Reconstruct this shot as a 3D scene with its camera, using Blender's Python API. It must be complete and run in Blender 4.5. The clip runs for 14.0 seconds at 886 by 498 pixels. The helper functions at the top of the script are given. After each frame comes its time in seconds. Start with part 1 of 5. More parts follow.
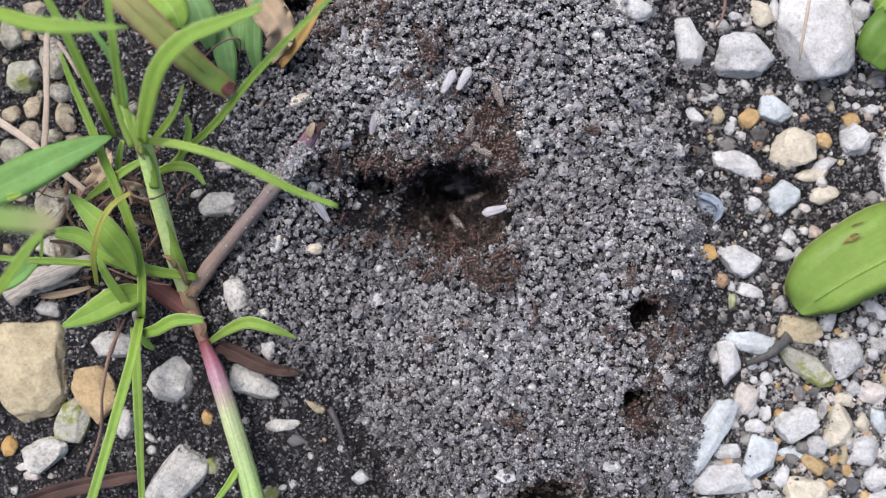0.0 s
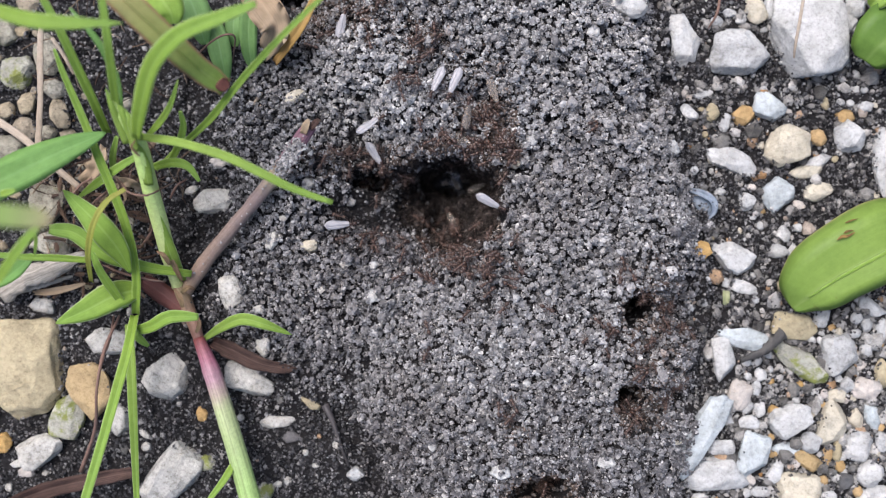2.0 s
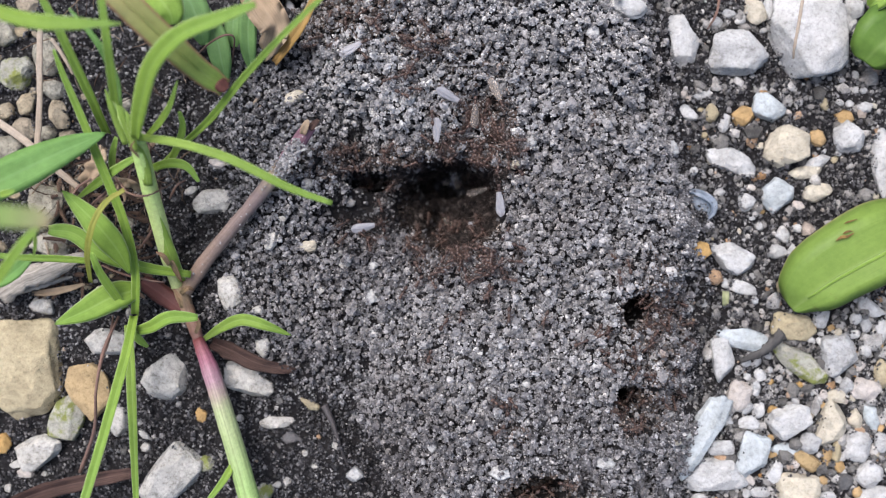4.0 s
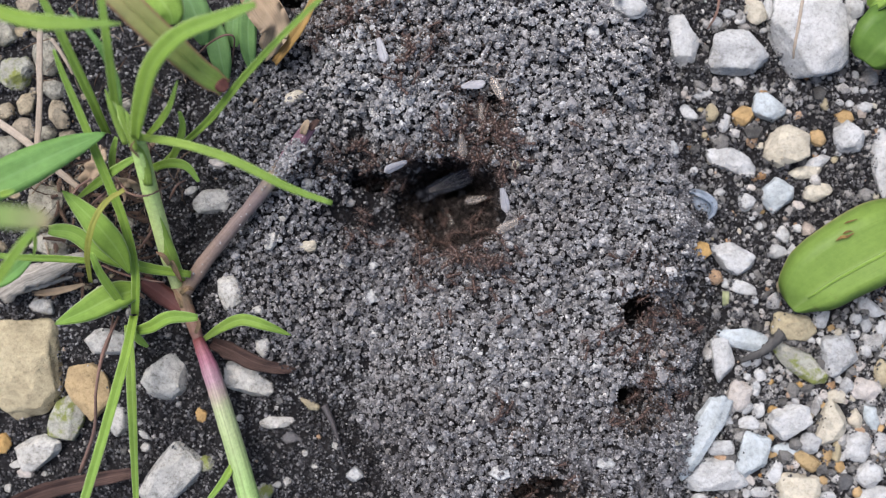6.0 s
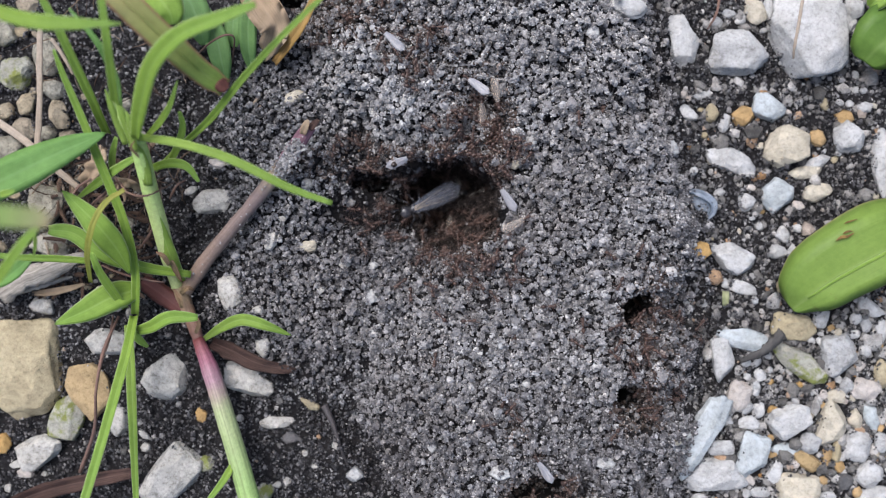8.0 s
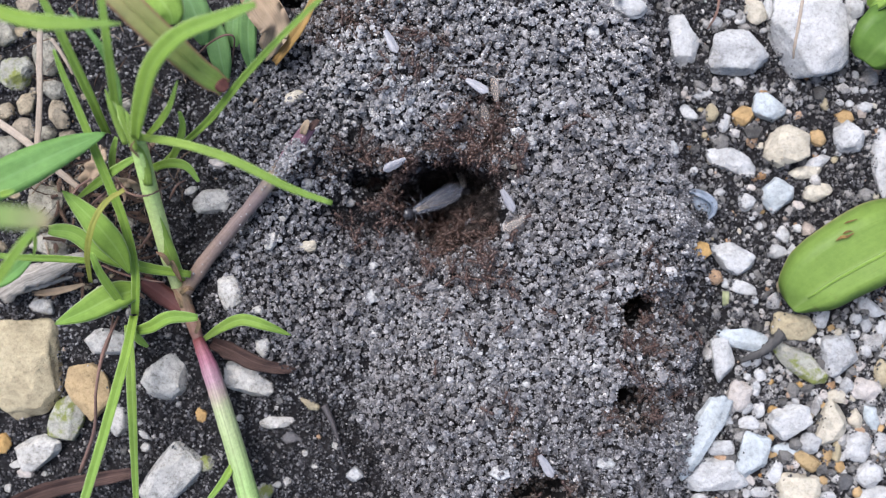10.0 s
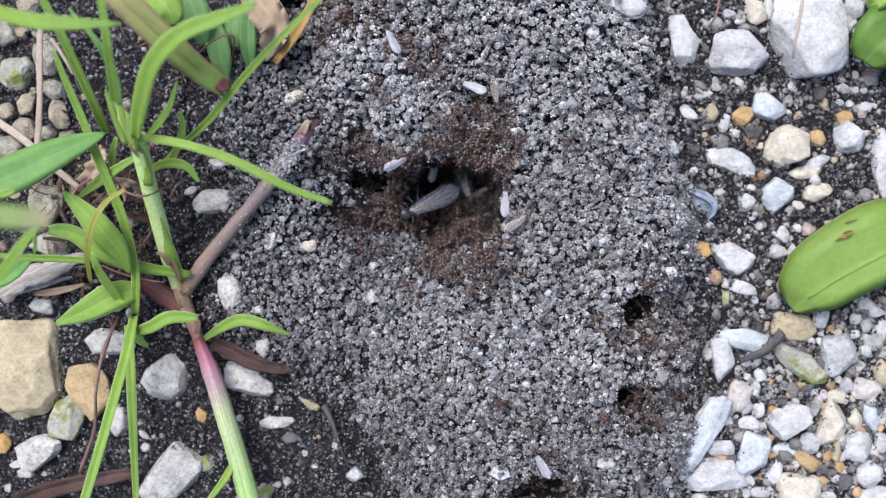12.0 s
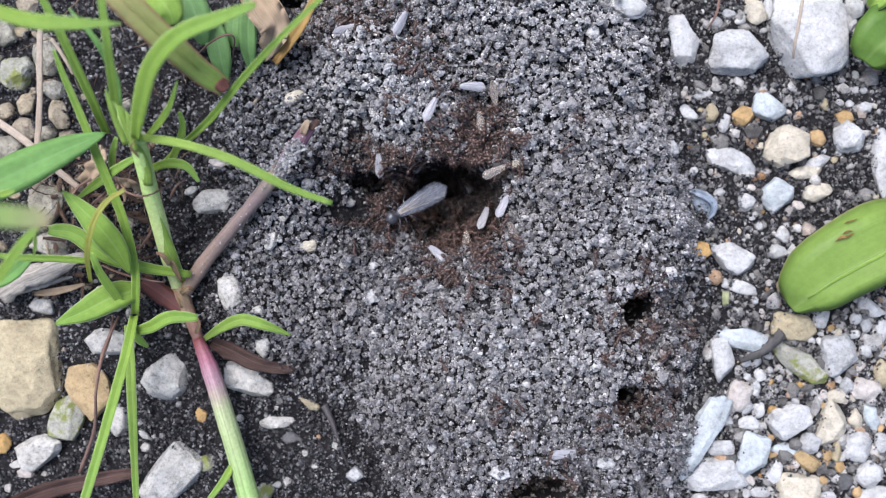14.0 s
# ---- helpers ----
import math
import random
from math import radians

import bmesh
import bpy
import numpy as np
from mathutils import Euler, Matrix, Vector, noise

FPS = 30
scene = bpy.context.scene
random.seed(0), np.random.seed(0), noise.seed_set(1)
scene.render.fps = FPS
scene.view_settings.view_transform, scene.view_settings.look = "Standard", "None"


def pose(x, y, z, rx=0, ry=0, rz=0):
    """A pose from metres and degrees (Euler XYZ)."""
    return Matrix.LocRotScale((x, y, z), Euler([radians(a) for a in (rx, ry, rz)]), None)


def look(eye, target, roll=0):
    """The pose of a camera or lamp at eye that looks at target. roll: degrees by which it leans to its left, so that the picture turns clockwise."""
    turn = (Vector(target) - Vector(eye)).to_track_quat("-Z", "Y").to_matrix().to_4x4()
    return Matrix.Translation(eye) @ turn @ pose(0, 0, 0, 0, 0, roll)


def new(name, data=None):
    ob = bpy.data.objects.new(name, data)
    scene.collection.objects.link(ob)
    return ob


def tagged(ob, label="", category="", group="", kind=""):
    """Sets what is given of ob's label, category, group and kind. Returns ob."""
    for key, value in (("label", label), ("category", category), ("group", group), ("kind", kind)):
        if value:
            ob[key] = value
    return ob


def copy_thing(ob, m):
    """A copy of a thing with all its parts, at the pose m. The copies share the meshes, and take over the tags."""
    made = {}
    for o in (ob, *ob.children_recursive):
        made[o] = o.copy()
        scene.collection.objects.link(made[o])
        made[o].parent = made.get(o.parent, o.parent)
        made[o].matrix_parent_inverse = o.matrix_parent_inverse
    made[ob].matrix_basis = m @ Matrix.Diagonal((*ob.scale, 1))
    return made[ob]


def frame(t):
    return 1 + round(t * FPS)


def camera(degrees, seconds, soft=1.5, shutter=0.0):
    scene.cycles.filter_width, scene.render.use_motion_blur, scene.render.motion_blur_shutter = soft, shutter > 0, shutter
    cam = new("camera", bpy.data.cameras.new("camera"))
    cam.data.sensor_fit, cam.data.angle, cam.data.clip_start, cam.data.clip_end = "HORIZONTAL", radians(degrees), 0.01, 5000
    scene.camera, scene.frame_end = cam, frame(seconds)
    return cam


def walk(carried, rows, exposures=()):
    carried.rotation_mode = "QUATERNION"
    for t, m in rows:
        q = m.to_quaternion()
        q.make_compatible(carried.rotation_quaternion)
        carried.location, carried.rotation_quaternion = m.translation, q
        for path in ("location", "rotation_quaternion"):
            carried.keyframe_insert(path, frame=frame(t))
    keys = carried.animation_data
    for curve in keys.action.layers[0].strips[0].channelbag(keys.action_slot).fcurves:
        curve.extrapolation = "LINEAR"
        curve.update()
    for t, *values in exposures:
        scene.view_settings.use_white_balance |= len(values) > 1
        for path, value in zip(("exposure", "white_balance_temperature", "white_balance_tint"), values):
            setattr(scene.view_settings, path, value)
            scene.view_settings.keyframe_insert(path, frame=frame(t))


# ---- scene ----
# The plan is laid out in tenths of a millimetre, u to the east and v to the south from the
# north-west corner of the filmed patch; heights are in millimetres above the bare soil.
EYE = 0.16813          # height of the camera over the soil
UNIT = 0.0001


def at(u, v, z=0.0):
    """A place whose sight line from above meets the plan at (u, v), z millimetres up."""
    k = (EYE - z * 0.001) / EYE
    return Vector(((u - 784) * UNIT * k, (441 - v) * UNIT * k, z * 0.001))


# ---- camera ----
cam = camera(50, 14.0, soft=1.2)
cam.data.dof.use_dof = True
cam.data.dof.focus_distance = EYE - 0.0105
cam.data.dof.aperture_fstop = 11.0


def nudge(du, dv):
    """The camera's pose, turned a little to the north-west."""
    return pose(0, 0, EYE, math.degrees(dv / 1681), math.degrees(du / 1681), 0)


walk(cam, [(0, nudge(10, 5)), (0.25, nudge(8.2, 2.8)), (0.5, nudge(5.6, 0.3)), (0.75, nudge(4.2, -0.6)), (1, nudge(2.8, -1.2)),
           (1.5, nudge(1.2, -1.2)), (2, nudge(1, -1)), (2.5, nudge(0.3, -0.5)), (3, nudge(0, 0)), (14, nudge(0, 0))],
     exposures=[(0, 0.79, 6530, 12), (3.2, 0.82, 6530, 12), (6.5, 0.69, 6480, 11), (7.5, 0.7, 6430, 11), (8.2, 0.6, 6370, 11), (10.5, 0.9, 6200, 12), (14, 0.93, 6150, 12)])

# ---- light: an overcast sky ----
world = bpy.data.worlds.new("overcast_sky")
scene.world = world
world.use_nodes = True
wn = world.node_tree
sky = wn.nodes.new("ShaderNodeTexSky")
sky.sky_type = "NISHITA"
sky.sun_disc = False
sky.sun_elevation, sky.sun_rotation = radians(60), radians(-39)
sky.dust_density = 4.0
wn.links.new(sky.outputs[0], wn.nodes["Background"].inputs[0])
wn.nodes["Background"].inputs[1].default_value = 0.125
sun = new("sun", bpy.data.lights.new("sun", "SUN"))
sun.data.energy, sun.data.angle, sun.data.color = 2.0, radians(40), (0.93, 0.95, 1.0)
sun.matrix_world = look((-0.36, 0.44, 1.0), (0, 0, 0))


# ---- materials ----
def material(name, rough=0.8, spec=0.3):
    m = bpy.data.materials.new(name)
    m.use_nodes = True
    b = m.node_tree.nodes["Principled BSDF"]
    b.inputs["Roughness"].default_value = rough
    b.inputs["Specular IOR Level"].default_value = spec
    return m, m.node_tree, b


def node(nt, kind, **values):
    n = nt.nodes.new(kind)
    for k, val in values.items():
        n.inputs[k.replace("_", " ")].default_value = val
    return n


def ramp(nt, source, *stops):
    r = nt.nodes.new("ShaderNodeValToRGB")
    e = r.color_ramp.elements
    while len(e) < len(stops):
        e.new(0.5)
    for el, (p, c) in zip(e, stops):
        el.position, el.color = p, (*c, 1)
    nt.links.new(source, r.inputs[0])
    return r.outputs[0]


def mix(nt, fac, a, b, blend="MIX"):
    n = nt.nodes.new("ShaderNodeMix")
    n.data_type, n.blend_type = "RGBA", blend
    for sock, val in ((n.inputs[0], fac), (n.inputs[6], a), (n.inputs[7], b)):
        if isinstance(val, bpy.types.NodeSocket):
            nt.links.new(val, sock)
        elif isinstance(val, (int, float)):
            sock.default_value = val
        else:
            sock.default_value = (*val, 1)
    return n.outputs[2]


def noise_out(nt, coord, scale, detail=4.0, rough=0.6):
    n = node(nt, "ShaderNodeTexNoise", Scale=scale, Detail=detail, Roughness=rough)
    nt.links.new(coord, n.inputs["Vector"])
    return n.outputs["Fac"]


def bump(nt, b, height, strength, dist):
    n = node(nt, "ShaderNodeBump", Strength=strength, Distance=dist)
    nt.links.new(height, n.inputs["Height"])
    nt.links.new(n.outputs[0], b.inputs["Normal"])


def object_coord(nt):
    return nt.nodes.new("ShaderNodeTexCoord").outputs["Object"]


def soil_material(name, dark, light, speck=0.0):
    m, nt, b = material(name, 0.95, 0.15)
    co = object_coord(nt)
    col = ramp(nt, noise_out(nt, co, 900, 6, 0.75), (0.35, dark), (0.7, light))
    col = mix(nt, ramp(nt, noise_out(nt, co, 60, 3), (0.4, (0, 0, 0)), (0.65, (1, 1, 1))), col, mix(nt, 0.5, col, (0.02, 0.018, 0.018)))
    if speck:
        v = node(nt, "ShaderNodeTexVoronoi", Scale=1500)
        nt.links.new(co, v.inputs["Vector"])
        col = mix(nt, ramp(nt, v.outputs["Distance"], (speck, (1, 1, 1)), (speck + 0.05, (0, 0, 0))), col, (0.4, 0.39, 0.37))
    nt.links.new(col, b.inputs["Base Color"])
    bump(nt, b, noise_out(nt, co, 1400, 6, 0.7), 0.9, 0.0004)
    return m


def grain_material(name, *stops):
    m, nt, b = material(name, 0.9, 0.2)
    geo = nt.nodes.new("ShaderNodeNewGeometry")
    co = object_coord(nt)
    col = ramp(nt, geo.outputs["Random Per Island"], *stops)
    fine = ramp(nt, noise_out(nt, co, 5000, 3), (0.3, (0.62, 0.62, 0.62)), (0.7, (1.1, 1.09, 1.07)))
    damp = ramp(nt, noise_out(nt, co, 35, 3), (0.38, (0.84, 0.82, 0.81)), (0.62, (1.07, 1.07, 1.07)))
    lump_tone = ramp(nt, noise_out(nt, co, 520, 2), (0.36, (0.72, 0.71, 0.71)), (0.62, (1.17, 1.17, 1.17)))
    col = mix(nt, 1.0, mix(nt, 1.0, mix(nt, 1.0, col, fine, "MULTIPLY"), damp, "MULTIPLY"), lump_tone, "MULTIPLY")
    nt.links.new(col, b.inputs["Base Color"])
    bump(nt, b, noise_out(nt, co, 6000, 3), 0.6, 0.0001)
    return m


def stone_material(name, base, tint, pit=0.35, moss=0.0, stain=0.42, mottle=0.3):
    m, nt, b = material(name, 0.78, 0.3)
    tc = nt.nodes.new("ShaderNodeTexCoord").outputs["Object"]
    info = nt.nodes.new("ShaderNodeObjectInfo")
    shift = nt.nodes.new("ShaderNodeVectorMath")
    shift.operation = "MULTIPLY_ADD"
    shift.inputs[1].default_value = (1, 1, 1)
    nt.links.new(tc, shift.inputs[0])
    comb = nt.nodes.new("ShaderNodeCombineXYZ")
    for k in range(3):
        nt.links.new(info.outputs["Random"], comb.inputs[k])
    nt.links.new(comb.outputs[0], shift.inputs[2])
    co = shift.outputs[0]
    col = mix(nt, info.outputs["Random"], base, tint)
    col = mix(nt, stain, col, ramp(nt, noise_out(nt, co, 260, 5, 0.65), (0.3, (0.22, 0.2, 0.17)), (0.6, (1, 1, 1))), "MULTIPLY")
    col = mix(nt, pit, col, ramp(nt, noise_out(nt, co, 1700, 6, 0.75), (0.33, (0.3, 0.28, 0.26)), (0.5, (0.96, 0.96, 0.96)), (0.68, (1.16, 1.16, 1.16))), "MULTIPLY")
    col = mix(nt, mottle, col, ramp(nt, noise_out(nt, co, 620, 10, 0.8), (0.38, (0.42, 0.4, 0.37)), (0.46, (1, 1, 1)), (0.6, (1.28, 1.28, 1.28))), "MULTIPLY")
    if moss:
        col = mix(nt, ramp(nt, noise_out(nt, co, 330, 8, 0.75), (0.62 - moss, (0, 0, 0)), (0.72 - moss, (1, 1, 1))), col, (0.2, 0.22, 0.06))
    nt.links.new(col, b.inputs["Base Color"])
    bump(nt, b, noise_out(nt, co, 800, 9, 0.72), 0.9, 0.0006)
    return m


def leaf_material(name, low, high, rib, edge=None, rim=0.14, through_light=0.3, rough=0.55, stripes=26, streak=0.2, spots=None):
    """A blade's colour runs along it from low to high, with fine veins and a paler midrib."""
    m, nt, b = material(name, rough, 0.22)
    uv = nt.nodes.new("ShaderNodeUVMap")
    sep = nt.nodes.new("ShaderNodeSeparateXYZ")
    nt.links.new(uv.outputs[0], sep.inputs[0])
    co = object_coord(nt)
    col = ramp(nt, sep.outputs["Y"], (0.0, low), (1.0, high))
    col = mix(nt, 0.3, col, ramp(nt, noise_out(nt, co, 150, 4), (0.3, (0.55, 0.6, 0.45)), (0.7, (1.25, 1.2, 1.1))), "MULTIPLY")
    wave = node(nt, "ShaderNodeTexWave", Scale=stripes, Distortion=0.6, Detail=2.0)
    wave.bands_direction = "X"
    nt.links.new(uv.outputs[0], wave.inputs["Vector"])
    col = mix(nt, 0.16, col, ramp(nt, wave.outputs["Fac"], (0.0, (0.5, 0.55, 0.4)), (1.0, (1.1, 1.1, 1.1))), "MULTIPLY")
    grow = nt.nodes.new("ShaderNodeMapping")
    grow.inputs["Scale"].default_value = (26, 1.8, 1)
    nt.links.new(uv.outputs[0], grow.inputs["Vector"])
    line = noise_out(nt, grow.outputs[0], 1.0, 6, 0.7)
    col = mix(nt, streak, col, ramp(nt, line, (0.3, (0.25, 0.25, 0.22)), (0.65, (1.25, 1.22, 1.2))), "MULTIPLY")
    col = mix(nt, 0.3, col, ramp(nt, noise_out(nt, co, 900, 5, 0.7), (0.3, (0.6, 0.65, 0.5)), (0.65, (1.1, 1.1, 1.1))), "MULTIPLY")
    col = mix(nt, ramp(nt, sep.outputs["X"], (0.44, (0, 0, 0)), (0.5, (0.4, 0.4, 0.4)), (0.56, (0, 0, 0))), col, rib)
    if edge:
        col = mix(nt, ramp(nt, sep.outputs["X"], (0.0, (1, 1, 1)), (rim, (0, 0, 0)), (1 - rim, (0, 0, 0)), (1.0, (1, 1, 1))), col, edge)
    if spots:
        col = mix(nt, ramp(nt, noise_out(nt, co, 420, 5, 0.7), (0.66, (0, 0, 0)), (0.72, (0.9, 0.9, 0.9))), col, spots)
    nt.links.new(col, b.inputs["Base Color"])
    bump(nt, b, line, 0.35, 0.0003)
    if through_light:
        t = nt.nodes.new("ShaderNodeBsdfTranslucent")
        nt.links.new(col, t.inputs["Color"])
        s = nt.nodes.new("ShaderNodeMixShader")
        s.inputs[0].default_value = through_light
        nt.links.new(b.outputs[0], s.inputs[1])
        nt.links.new(t.outputs[0], s.inputs[2])
        nt.links.new(s.outputs[0], nt.nodes["Material Output"].inputs[0])
    return m


def stem_material(name, *stops, rough=0.5, fibre=0.45, lines=22):
    """A stalk's colours in order along it."""
    m, nt, b = material(name, rough, 0.35)
    uv = nt.nodes.new("ShaderNodeUVMap")
    sep = nt.nodes.new("ShaderNodeSeparateXYZ")
    nt.links.new(uv.outputs[0], sep.inputs[0])
    co = object_coord(nt)
    wob = nt.nodes.new("ShaderNodeMath")
    wob.operation = "MULTIPLY_ADD"
    wob.inputs[1].default_value = 0.16
    nt.links.new(noise_out(nt, co, 300, 4), wob.inputs[0])
    nt.links.new(sep.outputs["Y"], wob.inputs[2])
    col = ramp(nt, wob.outputs[0], *[(min(1, p + 0.08), c) for p, c in stops])
    grow = nt.nodes.new("ShaderNodeMapping")
    grow.inputs["Scale"].default_value = (lines, 1.6, 1)
    nt.links.new(uv.outputs[0], grow.inputs["Vector"])
    line = noise_out(nt, grow.outputs[0], 1.0, 5, 0.65)
    col = mix(nt, fibre, col, ramp(nt, line, (0.3, (0.4, 0.37, 0.34)), (0.62, (1.12, 1.12, 1.1))), "MULTIPLY")
    col = mix(nt, 0.4, col, ramp(nt, noise_out(nt, co, 1500, 4, 0.7), (0.3, (0.5, 0.48, 0.46)), (0.6, (1.1, 1.1, 1.1))), "MULTIPLY")
    nt.links.new(col, b.inputs["Base Color"])
    bump(nt, b, line, 0.4, 0.0003)
    return m


def plain_material(name, dark, light, scale=2500, rough=0.4, spec=0.5, relief=0.2):
    m, nt, b = material(name, rough, spec)
    co = object_coord(nt)
    nt.links.new(ramp(nt, noise_out(nt, co, scale, 3), (0.35, dark), (0.65, light)), b.inputs["Base Color"])
    bump(nt, b, noise_out(nt, co, scale * 2, 3), relief, 0.0001)
    return m


SOIL = soil_material("damp_black_soil", (0.006, 0.0056, 0.006), (0.03, 0.0285, 0.0295))
# Nearly black, so that the shade between the crumbs is in the core's colour.
MOUND_SOIL = soil_material("mound_soil", (0.007, 0.0065, 0.007), (0.026, 0.024, 0.025))
GRAINS = grain_material("dry_soil_granules", (0.0, (0.14, 0.138, 0.141)), (0.4, (0.265, 0.26, 0.264)), (0.8, (0.365, 0.36, 0.364)),
                        (0.96, (0.47, 0.47, 0.47)), (1.0, (0.6, 0.59, 0.575)))
# A darker grey for the flanks of the mound.
DARKER_GRAINS = grain_material("darker_mound_granules", (0.0, (0.08, 0.078, 0.081)), (0.4, (0.16, 0.156, 0.163)), (0.8, (0.275, 0.271, 0.279)),
                             (0.96, (0.43, 0.425, 0.425)), (1.0, (0.62, 0.61, 0.59)))
BROWN_GRAINS = grain_material("brown_nest_granules", (0.0, (0.045, 0.035, 0.03)), (0.5, (0.11, 0.084, 0.072)), (0.88, (0.2, 0.16, 0.14)), (1.0, (0.42, 0.37, 0.34)))
PALE_GRAINS = grain_material("pale_grey_granules", (0.0, (0.21, 0.208, 0.211)), (0.3, (0.36, 0.357, 0.36)), (0.7, (0.48, 0.476, 0.48)), (1.0, (0.64, 0.63, 0.61)))
# Brown crater soil, with the shade of the deep floor put into its colour.
LINING_GRAINS = grain_material("shade_toned_crater_granules", (0.0, (0.014, 0.011, 0.01)), (0.5, (0.032, 0.025, 0.022)), (0.9, (0.065, 0.052, 0.047)), (1.0, (0.18, 0.155, 0.14)))
DARK_GRAINS = grain_material("black_soil_granules", (0.0, (0.018, 0.018, 0.019)), (0.45, (0.078, 0.076, 0.08)), (0.8, (0.17, 0.168, 0.173)),
                             (0.95, (0.3, 0.296, 0.29)), (1.0, (0.5, 0.49, 0.48)))
# Bed below the crumbs, its colour darkened to deepen the shade in the gaps.
BED_GRAINS = grain_material("gap_shade_granules", (0.0, (0.015, 0.0145, 0.015)), (0.5, (0.06, 0.058, 0.061)), (1.0, (0.2, 0.197, 0.2)))
GRIT = grain_material("limestone_grit", (0.0, (0.08, 0.078, 0.074)), (0.4, (0.22, 0.214, 0.204)), (0.75, (0.4, 0.39, 0.37)), (0.93, (0.5, 0.49, 0.47)), (1.0, (0.36, 0.2, 0.08)))
STONES = {
    "white": stone_material("white_limestone", (0.57, 0.565, 0.55), (0.5, 0.495, 0.48), 0.5),
    "blue": stone_material("bluish_white_limestone", (0.48, 0.525, 0.535), (0.515, 0.55, 0.56), 0.4),
    "grey": stone_material("grey_limestone", (0.42, 0.42, 0.412), (0.53, 0.525, 0.51), 0.55, mottle=0.5),
    "cream": stone_material("cream_limestone", (0.59, 0.54, 0.435), (0.54, 0.485, 0.38), 0.4),
    "tan": stone_material("tan_sandstone", (0.45, 0.38, 0.24), (0.42, 0.36, 0.24), 0.4, mottle=0.45),
    "orange": stone_material("ochre_flint", (0.45, 0.28, 0.1), (0.5, 0.34, 0.17), 0.4),
    "pink": stone_material("pinkish_limestone", (0.6, 0.54, 0.485), (0.55, 0.505, 0.47), 0.4),
    "mossy": stone_material("mossy_limestone", (0.44, 0.43, 0.37), (0.38, 0.37, 0.31), 0.55, 0.14),
    "speckled": stone_material("speckled_limestone", (0.56, 0.54, 0.49), (0.48, 0.46, 0.42), 0.7, mottle=0.7),
    "dirty": stone_material("soil_stained_limestone", (0.38, 0.36, 0.3), (0.31, 0.285, 0.22), 0.8, 0.02, 0.6, 0.85),
    "dull": stone_material("soil_stained_sandstone", (0.35, 0.29, 0.19), (0.4, 0.34, 0.26), 0.7, 0.0, 0.6, 0.7),
    "brown": stone_material("brown_flint", (0.42, 0.3, 0.15), (0.46, 0.34, 0.19), 0.5),
    "dark": stone_material("dark_grey_stone", (0.1, 0.1, 0.1), (0.16, 0.15, 0.15), 0.4),
}
GREEN = leaf_material("fresh_grass_blade", (0.27, 0.41, 0.065), (0.24, 0.4, 0.08), (0.33, 0.47, 0.14), edge=(0.46, 0.57, 0.28), rim=0.06)
GREEN_PALE = leaf_material("pale_grass_blade", (0.29, 0.42, 0.085), (0.25, 0.4, 0.075), (0.36, 0.48, 0.17), edge=(0.44, 0.54, 0.3), rim=0.05)
GREEN_DULL = leaf_material("dull_grass_blade", (0.2, 0.38, 0.11), (0.19, 0.38, 0.11), (0.25, 0.43, 0.16))
SOFT_GREEN = leaf_material("soft_weed_leaf", (0.2, 0.35, 0.14), (0.19, 0.36, 0.12), (0.27, 0.42, 0.2), rough=0.65)
YELLOWING = leaf_material("yellowing_grass_blade", (0.33, 0.36, 0.07), (0.4, 0.4, 0.1), (0.4, 0.42, 0.15))
STRAP = leaf_material("red_edged_strap_leaf", (0.34, 0.3, 0.14), (0.24, 0.38, 0.08), (0.3, 0.38, 0.13), edge=(0.4, 0.22, 0.14), rim=0.12, stripes=34)
BROADLEAF = leaf_material("glossy_broad_leaf", (0.19, 0.285, 0.06), (0.185, 0.29, 0.06), (0.29, 0.37, 0.13), edge=(0.3, 0.29, 0.12), rim=0.02, rough=0.45, stripes=40, streak=0.1, through_light=0.12, spots=(0.15, 0.17, 0.04))
DARK_BROADLEAF = leaf_material("dark_broad_leaf", (0.1, 0.19, 0.04), (0.12, 0.21, 0.04), (0.19, 0.27, 0.08), rough=0.4, streak=0.1, through_light=0.1)
DRY_LEAF = leaf_material("dry_tan_leaf", (0.36, 0.26, 0.18), (0.46, 0.35, 0.26), (0.38, 0.29, 0.2), through_light=0.15, rough=0.7, streak=0.3)
DRY_ORANGE = leaf_material("dry_orange_blade", (0.42, 0.25, 0.09), (0.5, 0.32, 0.12), (0.5, 0.33, 0.15), through_light=0.15, rough=0.7, streak=0.5)
MAROON = leaf_material("withered_maroon_sheath", (0.055, 0.03, 0.027), (0.12, 0.075, 0.067), (0.13, 0.085, 0.075), through_light=0.08, rough=0.8, streak=1.0)
SHOOT = stem_material("green_shoot", (0.0, (0.52, 0.68, 0.22)), (0.5, (0.5, 0.68, 0.22)), (0.9, (0.58, 0.66, 0.28)), fibre=0.28)
DRY_STEM = stem_material("dry_brown_stalk", (0.0, (0.46, 0.34, 0.24)), (0.15, (0.3, 0.21, 0.16)), (0.35, (0.23, 0.17, 0.145)), (0.6, (0.22, 0.165, 0.155)),
                         (0.72, (0.36, 0.3, 0.2)), (0.8, (0.2, 0.1, 0.14)), (1.0, (0.19, 0.1, 0.13)), rough=0.7)
PINK_STEM = stem_material("pink_and_green_runner", (0.0, (0.24, 0.07, 0.065)), (0.18, (0.31, 0.12, 0.17)), (0.32, (0.36, 0.22, 0.26)),
                          (0.48, (0.36, 0.42, 0.22)), (1.0, (0.29, 0.43, 0.15)), fibre=0.75, lines=30)
STRAW = stem_material("bleached_straw", (0.0, (0.42, 0.35, 0.28)), (1.0, (0.36, 0.29, 0.22)), rough=0.75)
